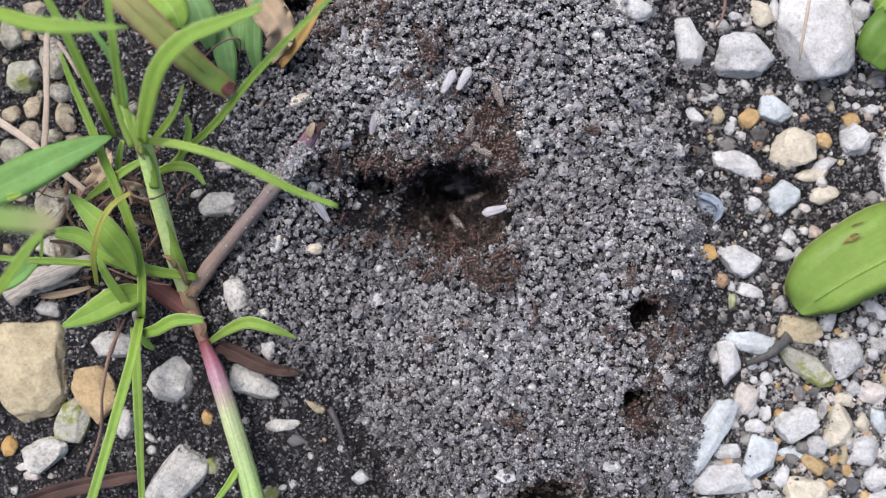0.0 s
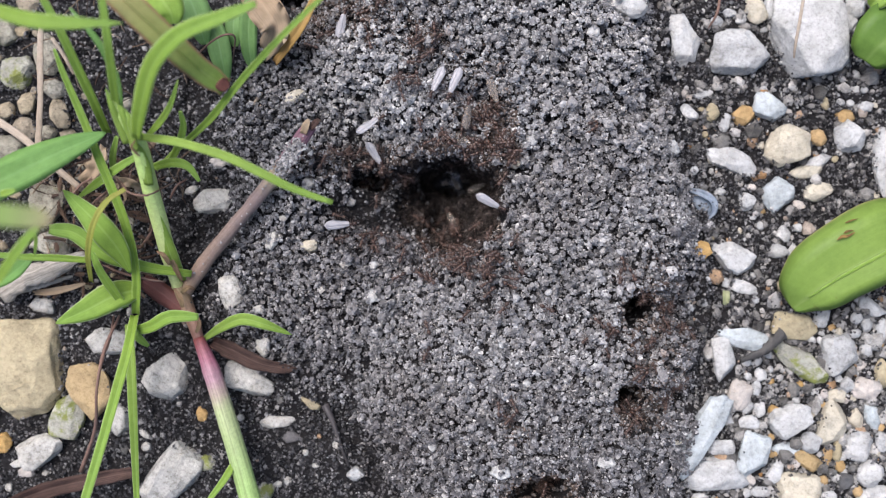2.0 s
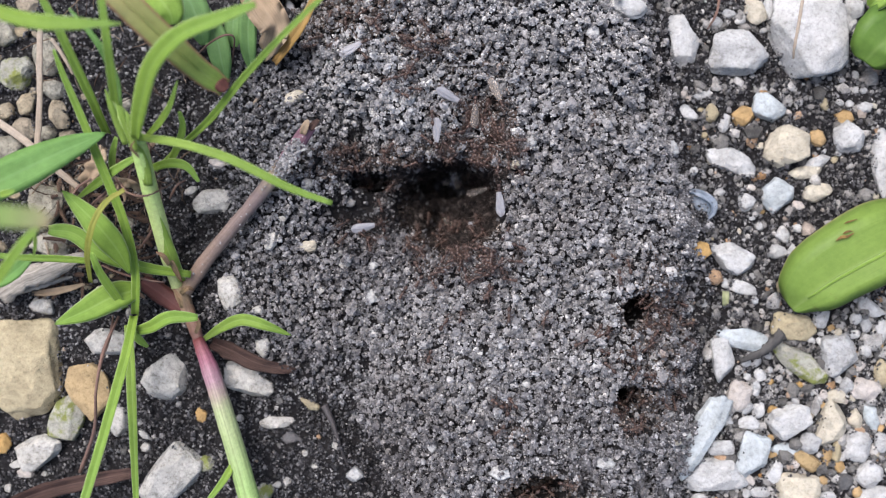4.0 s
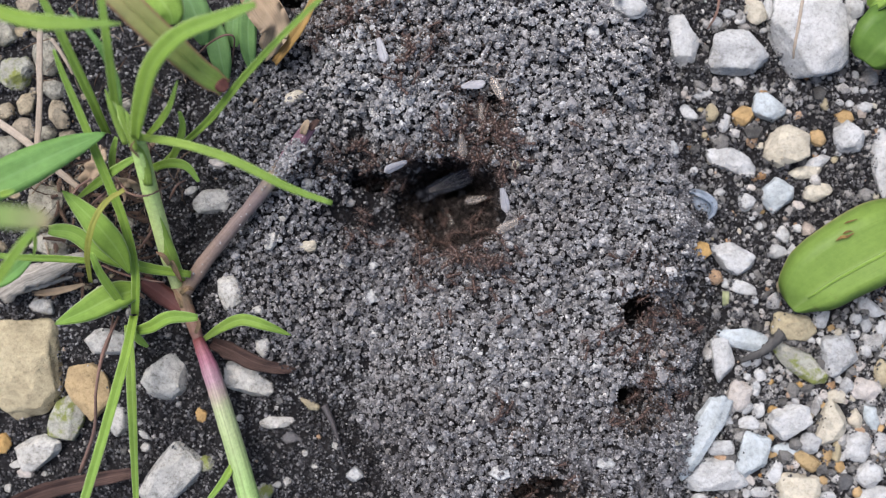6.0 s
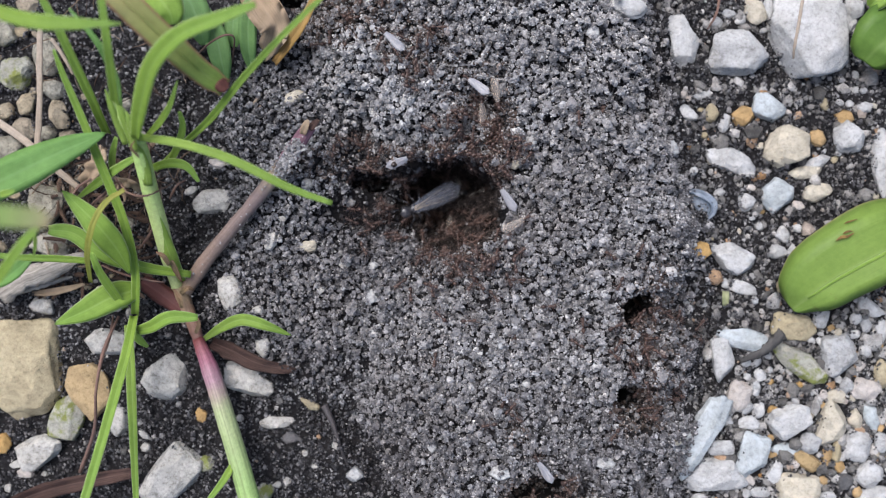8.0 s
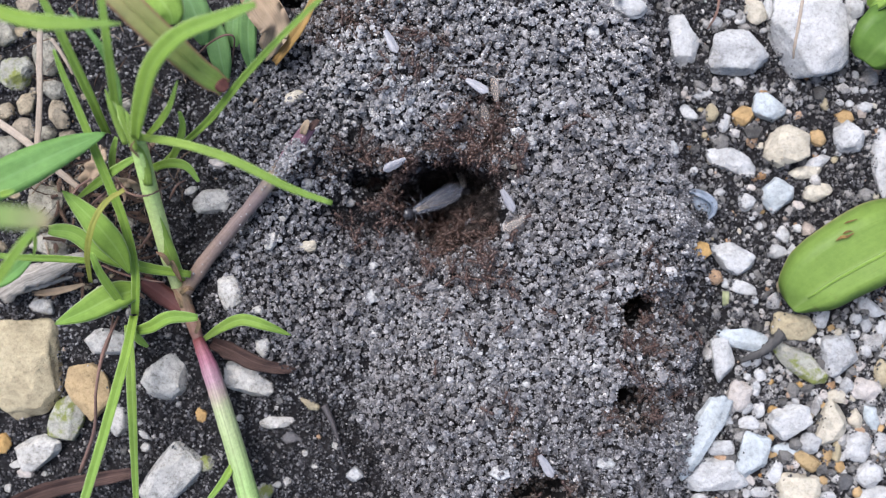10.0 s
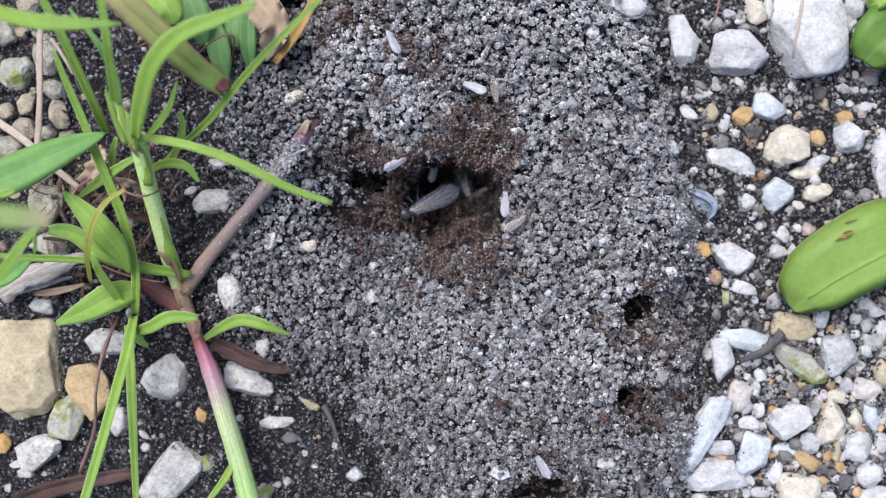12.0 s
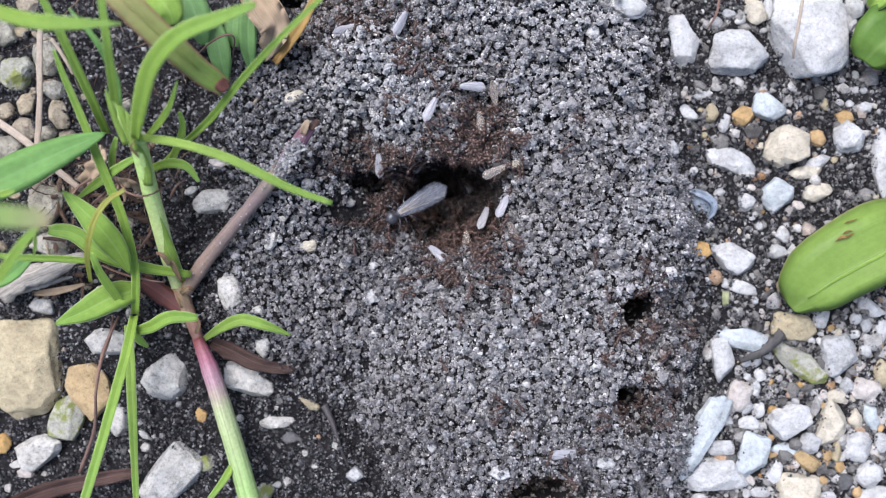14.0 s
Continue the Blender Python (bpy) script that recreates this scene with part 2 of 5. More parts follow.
TWIG = stem_material("thin_brown_twig", (0.0, (0.22, 0.13, 0.1)), (1.0, (0.16, 0.1, 0.08)), rough=0.8)
GREY_WOOD = stem_material("weathered_grey_wood", (0.0, (0.33, 0.3, 0.26)), (1.0, (0.4, 0.37, 0.33)), rough=0.85, fibre=1.0, lines=40)


# ---- shape of the land ----
TABLES = [np.random.RandomState(k).rand(64, 64) * 2 - 1 for k in range(40)]


def value_noise(u, v, size, seed):
    """Smooth noise from -1 to 1 with features of that size."""
    table = TABLES[seed]
    a, b = np.asarray(u) / size + 500, np.asarray(v) / size + 500
    i, j = np.floor(a).astype(int), np.floor(b).astype(int)
    fu, fv = a - i, b - j
    fu, fv = fu * fu * (3 - 2 * fu), fv * fv * (3 - 2 * fv)
    t = lambda p, q: table[p % 64, q % 64]
    return (t(i, j) * (1 - fu) + t(i + 1, j) * fu) * (1 - fv) + (t(i, j + 1) * (1 - fu) + t(i + 1, j + 1) * fu) * fv


def smooth(x, lo, hi):
    x = np.clip((x - lo) / (hi - lo), 0, 1)
    return x * x * (3 - 2 * x)


def oval(u, v, cu, cv, ru, rv, turn=0):
    c, s = math.cos(radians(turn)), math.sin(radians(turn))
    du, dv = u - cu, v - cv
    return np.hypot((du * c - dv * s) / ru, (du * s + dv * c) / rv)


def heap(u, v):
    """How fully the mound covers the soil, 0 to 1."""
    wob = 0.09 * value_noise(u, v, 70, 3) + 0.05 * value_noise(u, v, 25, 4)
    a = smooth(1.12 + wob - oval(u, v, 850, 60, 330, 330), 0, 0.6)
    b = smooth(1.12 + wob - oval(u, v, 1000, 400, 250, 330), 0, 0.6)
    c = smooth(1.12 + wob - oval(u, v, 950, 720, 300, 300), 0, 0.6)
    d = 0.45 * smooth(1.12 + wob - oval(u, v, 605, 490, 280, 235), 0, 0.7)
    e = 0.4 * smooth(1.12 + wob - oval(u, v, 500, 220, 160, 210), 0, 0.7)
    return 1 - (1 - a) * (1 - b) * (1 - c) * (1 - d) * (1 - e)


def crevice(u, v):
    """Cracks and gaps between the heaped lumps, 0 to 1."""
    return smooth(value_noise(u, v, 12, 10) + 0.4 * value_noise(u, v, 29, 14), 0.4, 0.7)


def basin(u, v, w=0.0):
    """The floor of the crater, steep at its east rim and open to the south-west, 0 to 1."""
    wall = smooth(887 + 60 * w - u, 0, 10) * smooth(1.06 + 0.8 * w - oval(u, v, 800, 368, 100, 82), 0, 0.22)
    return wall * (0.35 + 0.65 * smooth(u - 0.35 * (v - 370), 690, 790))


def mound_top(u, v):
    """Height of the mound in millimetres, with its craters."""
    u, v = np.asarray(u, float), np.asarray(v, float)
    m = heap(u, v)
    z = -1.0 + 12.0 * m + m * (0.8 * value_noise(u, v, 110, 5) + 0.7 * value_noise(u, v, 42, 6) + 0.35 * value_noise(u, v, 18, 7))
    z = z - 1.2 * m * crevice(u, v)
    w = 0.12 * value_noise(u, v, 40, 8) + 0.08 * value_noise(u, v, 16, 9)
    z = z - 4.0 * smooth(1.1 + w - oval(u, v, 690, 382, 145, 76, 10), 0, 0.6)
    z = z - 3.5 * smooth(1.1 + w - oval(u, v, 848, 232, 42, 78, -8), 0, 0.5) * smooth(892 + 50 * w - u, 0, 14)
    z = z - 11.0 * basin(u, v, w)
    z = z - 4.0 * smooth(1.1 + w - oval(u, v, 815, 352, 84, 66), 0, 0.5)
    z = z - 12.0 * smooth(1.1 + w - oval(u, v, 808, 317, 78, 35, -6), 0, 0.5)
    z = z - 3.5 * smooth(1.1 + w - oval(u, v, 735, 320, 60, 22, -4), 0, 0.5)
    z = z - 11.0 * smooth(1.1 + w - oval(u, v, 648, 322, 40, 19, -5), 0, 0.4)
    z = z - 16.0 * smooth(1.1 + w - oval(u, v, 1110, 542, 27, 34, -35), 0, 0.5)
    z = z - 12.0 * smooth(1.1 + w - oval(u, v, 1092, 688, 32, 27), 0, 0.5)
    z = z - 5.0 * smooth(1.1 + w - oval(u, v, 1115, 715, 45, 40), 0, 0.6)
    z = z - 12.0 * smooth(1.1 + w - oval(u, v, 945, 850, 62, 30, 10), 0, 0.5)
    z = z - 6.0 * smooth(1.1 + w - oval(u, v, 512, 4, 30, 18), 0, 0.5)
    return z


def soil_top(u, v):
    u, v = np.asarray(u, float), np.asarray(v, float)
    near = np.exp(-(oval(u, v, 784, 441, 1600, 1600) ** 4))
    z = near * (0.5 * value_noise(u, v, 160, 11) + 0.5 * value_noise(u, v, 40, 12) + 0.4 * value_noise(u, v, 17, 13))
    return np.where(heap(u, v) > 0.01, np.minimum(z, mound_top(u, v) - 1.5), z)


def land(u, v):
    """Top of whatever lies at (u, v): mound or bare soil."""
    return np.maximum(soil_top(u, v), np.where(heap(u, v) > 0.01, mound_top(u, v), -99))


def seat(u, v, lift=0.0):
    """The place on the land that shows at (u, v) of the plan."""
    z = 0.0
    for _ in range(3):
        p = at(u, v, z)
        z = float(land(p.x / UNIT + 784, 441 - p.y / UNIT))
    return at(u, v, z + lift)


def raw_mesh(name, verts, faces, mats, smooth_shade=True):
    """A mesh from numpy arrays of vertices and of faces with one count of corners."""
    me = bpy.data.meshes.new(name)
    n, k = faces.shape
    me.vertices.add(len(verts))
    me.vertices.foreach_set("co", np.ascontiguousarray(verts, np.float32).ravel())
    me.loops.add(n * k)
    me.loops.foreach_set("vertex_index", np.ascontiguousarray(faces, np.int32).ravel())
    me.polygons.add(n)
    me.polygons.foreach_set("loop_start", np.arange(0, n * k, k, dtype=np.int32))
    me.polygons.foreach_set("use_smooth", np.full(n, smooth_shade))
    for m in mats:
        me.materials.append(m)
    me.update(calc_edges=True)
    return me


def sheet(name, us, vs, top, mat, keep=None):
    gu, gv = np.meshgrid(us, vs)
    gz = top(gu, gv)
    verts = np.stack([(gu - 784) * UNIT, (441 - gv) * UNIT, gz * 0.001], -1).reshape(-1, 3)
    idx = np.arange(gu.size).reshape(gu.shape)
    faces = np.stack([idx[:-1, :-1], idx[1:, :-1], idx[1:, 1:], idx[:-1, 1:]], -1).reshape(-1, 4)
    if keep is not None:
        k = keep(gu, gv)
        faces = faces[(k[:-1, :-1] | k[1:, :-1] | k[1:, 1:] | k[:-1, 1:]).ravel()]
        used, inv = np.unique(faces, return_inverse=True)
        verts, faces = verts[used], inv.reshape(faces.shape)
    return raw_mesh(name, verts, faces, [mat])


far = np.array([400, 900, 2000, 5000, 15000, 60000, 300000])
us = np.concatenate([-140 - far[::-1], np.arange(-140, 1709, 6), 1708 + far])
vs = np.concatenate([-140 - far[::-1], np.arange(-140, 1023, 6), 1022 + far])
ground = new("ground", sheet("ground", us, vs, soil_top, SOIL))
tagged(ground, "damp black soil sprinkled with limestone grit", "ground", kind="structure")

mound = new("ant_mound")
tagged(mound, "crumbly grey ant mound with a crater and small holes", "ant mound")


def part(name, me, parent, label=""):
    ob = new(name, me)
    ob.parent = parent
    return tagged(ob, label)


part("soil_core", sheet("soil_core", np.arange(200, 1400, 4.0), np.arange(-200, 1081, 4.0), lambda u, v: mound_top(u, v) - 0.9 * smooth(heap(u, v), 0.1, 0.5), MOUND_SOIL,
                        lambda u, v: heap(u, v) > 0.015), mound, "packed soil between the crumbs, coloured dark as gap shade")


# ---- crumbs of soil and grit ----
def ball(level):
    bm = bmesh.new()
    bmesh.ops.create_icosphere(bm, subdivisions=level, radius=1)
    out = np.array([x.co[:] for x in bm.verts]), np.array([[c.index for c in x.verts] for x in bm.faces])
    bm.free()
    return out


ICO_V, ICO_F = ball(1)
OCT_V = np.array([(1, 0, 0), (-1, 0, 0), (0, 1, 0), (0, -1, 0), (0, 0, 1), (0, 0, -1)], float)
OCT_F = np.array([(0, 2, 4), (2, 1, 4), (1, 3, 4), (3, 0, 4), (2, 0, 5), (1, 2, 5), (3, 1, 5), (0, 3, 5)])


def crumbs(name, u, v, z, size, mat, seed, squash=0.85, shape=(OCT_V, OCT_F)):
    """Many small uneven angular lumps of those half-sizes (millimetres) as one mesh."""
    rs = np.random.RandomState(seed)
    n = len(u)
    sv, sf = shape
    q = rs.normal(size=(n, 4))
    q /= np.linalg.norm(q, axis=1, keepdims=True)
    w, x, y, k = q.T
    rot = np.stack([1 - 2 * (y * y + k * k), 2 * (x * y - k * w), 2 * (x * k + y * w), 2 * (x * y + k * w), 1 - 2 * (x * x + k * k),
                    2 * (y * k - x * w), 2 * (x * k - y * w), 2 * (y * k + x * w), 1 - 2 * (x * x + y * y)], -1).reshape(n, 3, 3)
    body = sv[None] * (1 + 0.6 * (rs.rand(n, len(sv), 1) - 0.5)) * (0.75 + 0.5 * rs.rand(n, 1, 3))
    body = np.einsum("nij,nkj->nki", rot, body) * np.array([1, 1, squash]) * (size * 0.001)[:, None, None]
    mid = np.stack([(u - 784) * UNIT, (441 - v) * UNIT, z * 0.001], -1)
    verts = (body + mid[:, None]).reshape(-1, 3)
    faces = (sf[None] + (np.arange(n) * len(sv))[:, None, None]).reshape(-1, 3)
    return raw_mesh(name, verts, faces, [mat], False)


def clumps(rs, u, v, top, radius, per, spread=0.35, rise=(-1.5, 1.1), grain=0.265, cores=False):
    """Grains heaped in small clumps round each (u, v): their places, heights and half-sizes.
    cores: the first of each clump is a lump that carries the others."""
    n = len(u)
    r = radius * np.clip(rs.lognormal(0, spread, n), 0.5, 2.2)
    lift = rs.uniform(*rise, n) * r * 0.1
    base = top(u, v) + lift
    a = rs.uniform(0, 2 * math.pi, (n, per))
    d = np.sqrt(rs.rand(n, per)) * r[:, None]
    gu, gv = u[:, None] + d * np.cos(a), v[:, None] + d * np.sin(a)
    gz = base[:, None] + 0.1 * np.sqrt(np.maximum(0, (1.05 * r[:, None]) ** 2 - d ** 2)) - 0.02 * r[:, None]
    size = np.clip(rs.lognormal(math.log(grain), 0.3, (n, per)), 0.14, 0.7)
    core = np.zeros((n, per), bool)
    if cores:
        core[:, 0] = True
        gu[:, 0], gv[:, 0], gz[:, 0], size[:, 0] = u, v, base + 0.008 * r, 0.074 * r
    return gu.ravel(), gv.ravel(), gz.ravel(), size.ravel(), core.ravel()


def scatter(rs, u0, u1, v0, v1, step, jitter):
    """Places spread evenly but without rows, about step apart."""
    gu, gv = np.meshgrid(np.arange(u0, u1, step), np.arange(v0, v1, step * 0.87))
    gu[1::2] += step / 2
    return (gu + rs.uniform(-jitter, jitter, gu.shape) * step).ravel(), (gv + rs.uniform(-jitter, jitter, gv.shape) * step).ravel()


def darker_share(u, v):
    """Share of crumbs that take the darker grey, mostly on the flanks, 0 to 1."""
    w = 40 * value_noise(u, v, 60, 31) + 25 * value_noise(u, v, 22, 32)
    d = smooth(u + w + 0.22 * np.clip(v - 60, 0, 500), 1195, 1310)
    d = np.maximum(d, smooth(v + w + 0.1 * (u - 900), 600, 790))
    d = np.maximum(d, (0.15 + 0.45 * smooth(v, 560, 660)) * smooth(740 - u + w - 0.25 * (v - 560), 20, 160) * smooth(v, 380, 470))
    d = np.maximum(d, 0.35 * smooth(610 - u + w, 0, 130))
    d = np.maximum(d, 0.9 * smooth(1.3 - oval(u, v, 690, 400, 130, 76), 0, 0.4))
    d = np.maximum(d, 0.15 * smooth(1.2 - oval(u, v, 480, 230, 110, 150), 0, 0.4))
    return d


def crowd(u, v):
    """Where the nest's brown soil is strewn over the heap, 0 to 1."""
    d = 0.25 * smooth(1.15 - oval(u, v, 800, 465, 90, 30), 0, 0.5)
    for cu, cv, ru, rv, much in ((880, 240, 30, 60, 0.6), (650, 296, 130, 34, 0.55), (790, 278, 85, 24, 0.5), (840, 170, 70, 70, 0.25), (615, 40, 110, 60, 0.4),
                                 (1150, 600, 60, 160, 0.25), (745, 95, 60, 35, 0.3), (955, 850, 80, 34, 0.7), (1122, 545, 48, 44, 0.6), (1112, 710, 48, 44, 0.6), (905, 745, 26, 22, 0.3)):
        d = np.maximum(d, much * smooth(1.2 - oval(u, v, cu, cv, ru, rv), 0, 0.5))
    return d


def lay_crumbs(rs, u, v, top, radius, per, grain, seed, words):
    """Clumps of crumbs, each lump and its grains in the tone of its place; one mesh a tone."""
    u, v, z, size, core = clumps(rs, u, v, top, radius * (1 - 0.3 * smooth(640 - u, 0, 120)), per, 0.3, (-2.7, 2.0), grain, True)
    n = len(u)
    k = rs.rand(n // per).repeat(per)
    k = np.where(rs.rand(n) < 0.35, rs.rand(n), k)
    # Crumbs inside the crater take the lining colour, darkened as crater shade.
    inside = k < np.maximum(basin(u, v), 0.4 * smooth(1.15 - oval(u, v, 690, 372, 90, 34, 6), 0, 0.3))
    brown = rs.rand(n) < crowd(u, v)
    # Picks the crumbs that take the darker grey at their place.
    damp = k < darker_share(u, v)
    # Picks the crumbs that take the paler grey, on the mound's north side.
    lighter = k < np.maximum(0.85 * smooth(1.25 - oval(u, v, 650, 165, 95, 105), 0, 0.5), 0.6 * smooth(1.2 - oval(u, v, 1090, 60, 120, 110), 0, 0.6), 0.3 * smooth(1.2 - oval(u, v, 980, 200, 170, 260), 0, 0.5))
    tone = np.where(inside, 3, np.where(brown, 2, np.where(damp, 1, np.where(lighter, 4, 0))))
    for k, mat in enumerate((GRAINS, DARKER_GRAINS, BROWN_GRAINS, LINING_GRAINS, PALE_GRAINS)):
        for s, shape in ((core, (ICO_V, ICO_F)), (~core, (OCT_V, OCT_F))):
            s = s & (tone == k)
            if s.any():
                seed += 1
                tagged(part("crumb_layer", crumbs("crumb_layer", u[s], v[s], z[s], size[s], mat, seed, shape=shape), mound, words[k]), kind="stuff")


CRUMB_WORDS = ("pale grey dry soil crumbs", "darker grey soil crumbs", "brown soil crumbs round the crater", "brown crumbs inside the crater, darkened for its shade", "paler crumbs on the north of the mound")
rs = np.random.RandomState(21)
u, v = scatter(rs, 330, 1330, -60, 940, 8.4, 0.45)
n = len(u)
hollow = 0.35 * basin(u, v) + 0.97 * smooth(1.15 - oval(u, v, 672, 372, 98, 42, 6), 0, 0.35)
keep = (rs.rand(n) < smooth(heap(u, v), 0.08, 0.45)) & (rs.rand(n) > hollow) & (rs.rand(n) > 0.3 * crevice(u, v))
lay_crumbs(rs, u[keep], v[keep], mound_top, 5.7, 13, 0.18, 22, CRUMB_WORDS)

# the crumbling lip that overhangs the mouth of the nest
n = 110
u, v = rs.uniform(728, 866, n), 276 + 17 * rs.rand(n) ** 1.3
lay_crumbs(rs, u, v + 13 * value_noise(u, 0 * v, 24, 35), lambda a, b: np.minimum(mound_top(a, np.full(len(b), 262.0)), 9.5) - 0.8 * np.maximum(0, (b - 276) / 10), 5.0, 12, 0.18, 52, CRUMB_WORDS)

# Bed grains that show in the gaps, with gap shade in their colour.
n = 36000
bu, bv = rs.uniform(330, 1330, n), rs.uniform(-60, 940, n)
keep = (heap(bu, bv) > 0.1) & (rs.rand(n) > 0.5 * smooth(1.1 - oval(bu, bv, 660, 368, 92, 36, 8), 0, 0.4))
bu, bv = bu[keep], bv[keep]
bs = np.clip(rs.lognormal(math.log(0.25), 0.35, len(bu)), 0.12, 0.6)
tagged(part("crumb_bed", crumbs("crumb_bed", bu, bv, mound_top(bu, bv) - 0.7 + bs * 0.3, bs, BED_GRAINS, 30), mound, "fine soil under the crumbs, coloured dark as gap shade"), kind="stuff")

# paler, larger crumbs strewn over the heap
n = 240
bu, bv = rs.uniform(480, 1260, n), rs.uniform(-20, 900, n)
keep = (heap(bu, bv) > 0.5) & (rs.rand(n) > basin(bu, bv))
bu, bv = bu[keep], bv[keep]
bs = np.clip(rs.lognormal(math.log(0.36), 0.3, len(bu)), 0.25, 0.7)
tagged(part("pale_crumb_layer", crumbs("pale_crumb_layer", bu, bv, mound_top(bu, bv) + 0.45, bs, PALE_GRAINS, 36, 0.8, (ICO_V, ICO_F)), mound, "larger pale crumbs on the heap"), kind="stuff")

# Lining of the crater: brown grains, coloured darker to stand for its shade.
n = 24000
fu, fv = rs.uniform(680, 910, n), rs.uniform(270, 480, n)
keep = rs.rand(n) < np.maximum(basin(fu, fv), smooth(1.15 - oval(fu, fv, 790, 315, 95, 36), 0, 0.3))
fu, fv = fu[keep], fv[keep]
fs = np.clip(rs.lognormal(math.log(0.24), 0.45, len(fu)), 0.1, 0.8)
tagged(part("crater_lining", crumbs("crater_lining", fu, fv, mound_top(fu, fv) + fs * 0.5 + 0.5 * value_noise(fu, fv, 9, 36), fs, LINING_GRAINS, 33), mound, "brown soil lining the crater, darkened for its shade"), kind="stuff")

# ---- stones ----
def stone_mesh(w, h, d, seed, cuts=()):
    """A broken stone w by h by d tenths of a millimetre: a lump chipped flat by planes.
    cuts: pairs of direction in degrees and distance from the middle, 1 being the rim."""
    r = random.Random(seed)
    sv, sf = BALLS[(w * h > 500) + (w * h > 3200)]
    planes = [((math.cos(radians(a)), math.sin(radians(a)), r.uniform(-0.1, 0.35)), k) for a, k in cuts]
    start = r.uniform(0, 360)
    for i in range(5 if cuts else 7):
        a = radians(start + i * 360 / (5 if cuts else 7) + r.uniform(-22, 22))
        planes.append(((math.cos(a), math.sin(a), r.uniform(-0.1, 0.5)), r.uniform(0.84, 0.98) if cuts else r.uniform(0.66, 0.93)))
    start = r.uniform(0, 360)
    for i in range(5):
        a = radians(start + i * 72 + r.uniform(-25, 25))
        planes.append(((math.cos(a), math.sin(a), r.uniform(0.7, 1.5)), r.uniform(0.66, 0.86)))
    planes.append(((r.uniform(-0.25, 0.25), r.uniform(-0.25, 0.25), 1), r.uniform(0.52, 0.7)))
    nrm = np.array([p[0] for p in planes])
    nrm /= np.linalg.norm(nrm, axis=1, keepdims=True)
    reach = np.array([p[1] for p in planes]) / np.maximum(sv @ nrm.T, 1e-3)
    p = sv * np.minimum(reach.min(1), 1.06)[:, None]
    off = Vector((r.uniform(0, 50), r.uniform(0, 50), r.uniform(0, 50)))
    fine = min(1.0, max(0.4, math.sqrt(55 / max(w, h))))
    rough = [1 + 0.08 * noise.noise(q * 1.6 + off) + fine * (0.05 * noise.noise(q * 4 + off) + 0.03 * noise.noise(q * 10 + off) + 0.018 * noise.noise(q * 24 + off)) for q in map(Vector, p)]
    p = p * np.array(rough)[:, None]
    lo, hi = p.min(0), p.max(0)
    p = (p - (lo + hi) / 2) / (hi - lo) * np.array((w, h, d)) * UNIT
    return raw_mesh("stone", p, sf, [])


BALLS = [ball(3), ball(4), ball(5)]
WORDS = {"white": "pale white limestone chip", "blue": "bluish white limestone chip", "grey": "weathered grey limestone pebble",
         "cream": "cream coloured angular limestone", "tan": "tan sandstone pebble with worn faces", "orange": "small ochre orange flint pebble",
         "pink": "pinkish grey limestone pebble", "mossy": "limestone pebble stained with green moss", "dark": "dark grey pebble half in soil",
         "speckled": "warm white limestone with dark pits", "dirty": "dull limestone pebble stained by soil", "dull": "dull tan sandstone pebble stained by soil", "brown": "brown flint pebble with dull faces"}
count = [0]
taken = []
beds = []


def stone(kind, u, v, w, h, turn=0, cuts=(), sink=0.3, deep=None, label=""):
    """One stone lying on the land, its long side turned that many degrees anticlockwise."""
    if u < 620 and kind in ("white", "grey"):
        kind = "dirty" if u < 300 and v < 480 else "speckled"
    if u < 160 and v < 480 and kind in ("pink", "cream", "tan"):
        kind = "dull"
    count[0] += 1
    taken.append((u, v, 0.42 * math.sqrt(w * h)))
    beds.append((u, v, w, h, turn))
    d = deep or 0.62 * min(w, h)
    top = d * 0.1 * (0.5 - sink)
    k = (EYE - top * 0.001) / EYE
    me = stone_mesh(w * k, h * k, d, 100 + count[0], cuts)
    me.materials.append(STONES[kind])
    ob = new("stone" if max(w, h) > 45 else "pebble", me)
    p = seat(u, v, top)
    ob.matrix_world = Matrix.Translation(p) @ pose(0, 0, 0, 0, 0, turn)
    words = label or WORDS[kind] + (" on black soil" if u < 620 else " among loose gravel" if u > 1160 else " on the mound")
    tagged(ob, words, "stone", "loose stones")
    return ob


# stones of the grassy side
stone("tan", 42, 654, 134, 182, 3, ((2, 0.76), (90, 0.8), (-90, 0.84), (-46, 0.9), (180, 0.8)), deep=60, label="large flat tan sandstone on black soil")
stone("brown", 160, 690, 76, 106, 28, ((80, 0.8), (200, 0.75), (-80, 0.6)))
stone("mossy", 120, 737, 62, 88, -10, ((110, 0.7), (-90, 0.7)))
stone("grey", 209, 745, 34, 58)
stone("white", 70, 800, 88, 58, 18, ((100, 0.7), (-60, 0.7), (180, 0.8)))
stone("orange", 6, 785, 30, 38)
stone("grey", 30, 822, 28, 15)
stone("pink", 46, 837, 30, 17)
stone("white", 14, 865, 14, 16)
stone("white", 195, 606, 92, 48, -5, ((-80, 0.7),))
stone("white", 294, 667, 84, 88, -20, ((30, 0.8), (140, 0.75), (-90, 0.7)))
stone("white", 300, 848, 78, 128, -38, ((90, 0.75), (-10, 0.75), (180, 0.7)))
stone("mossy", 364, 820, 36, 30)
stone("orange", 357, 735, 21, 28)
stone("grey", 440, 672, 100, 56, -25, ((-70, 0.7), (70, 0.7)))
stone("grey", 465, 615, 26, 38, 8, ((90, 0.6),))
stone("white", 490, 747, 64, 25, 4)
stone("tan", 548, 715, 40, 17, -32)
stone("dark", 515, 775, 32, 22)
stone("grey", 628, 840, 32, 28)
stone("mossy", 468, 872, 36, 34)
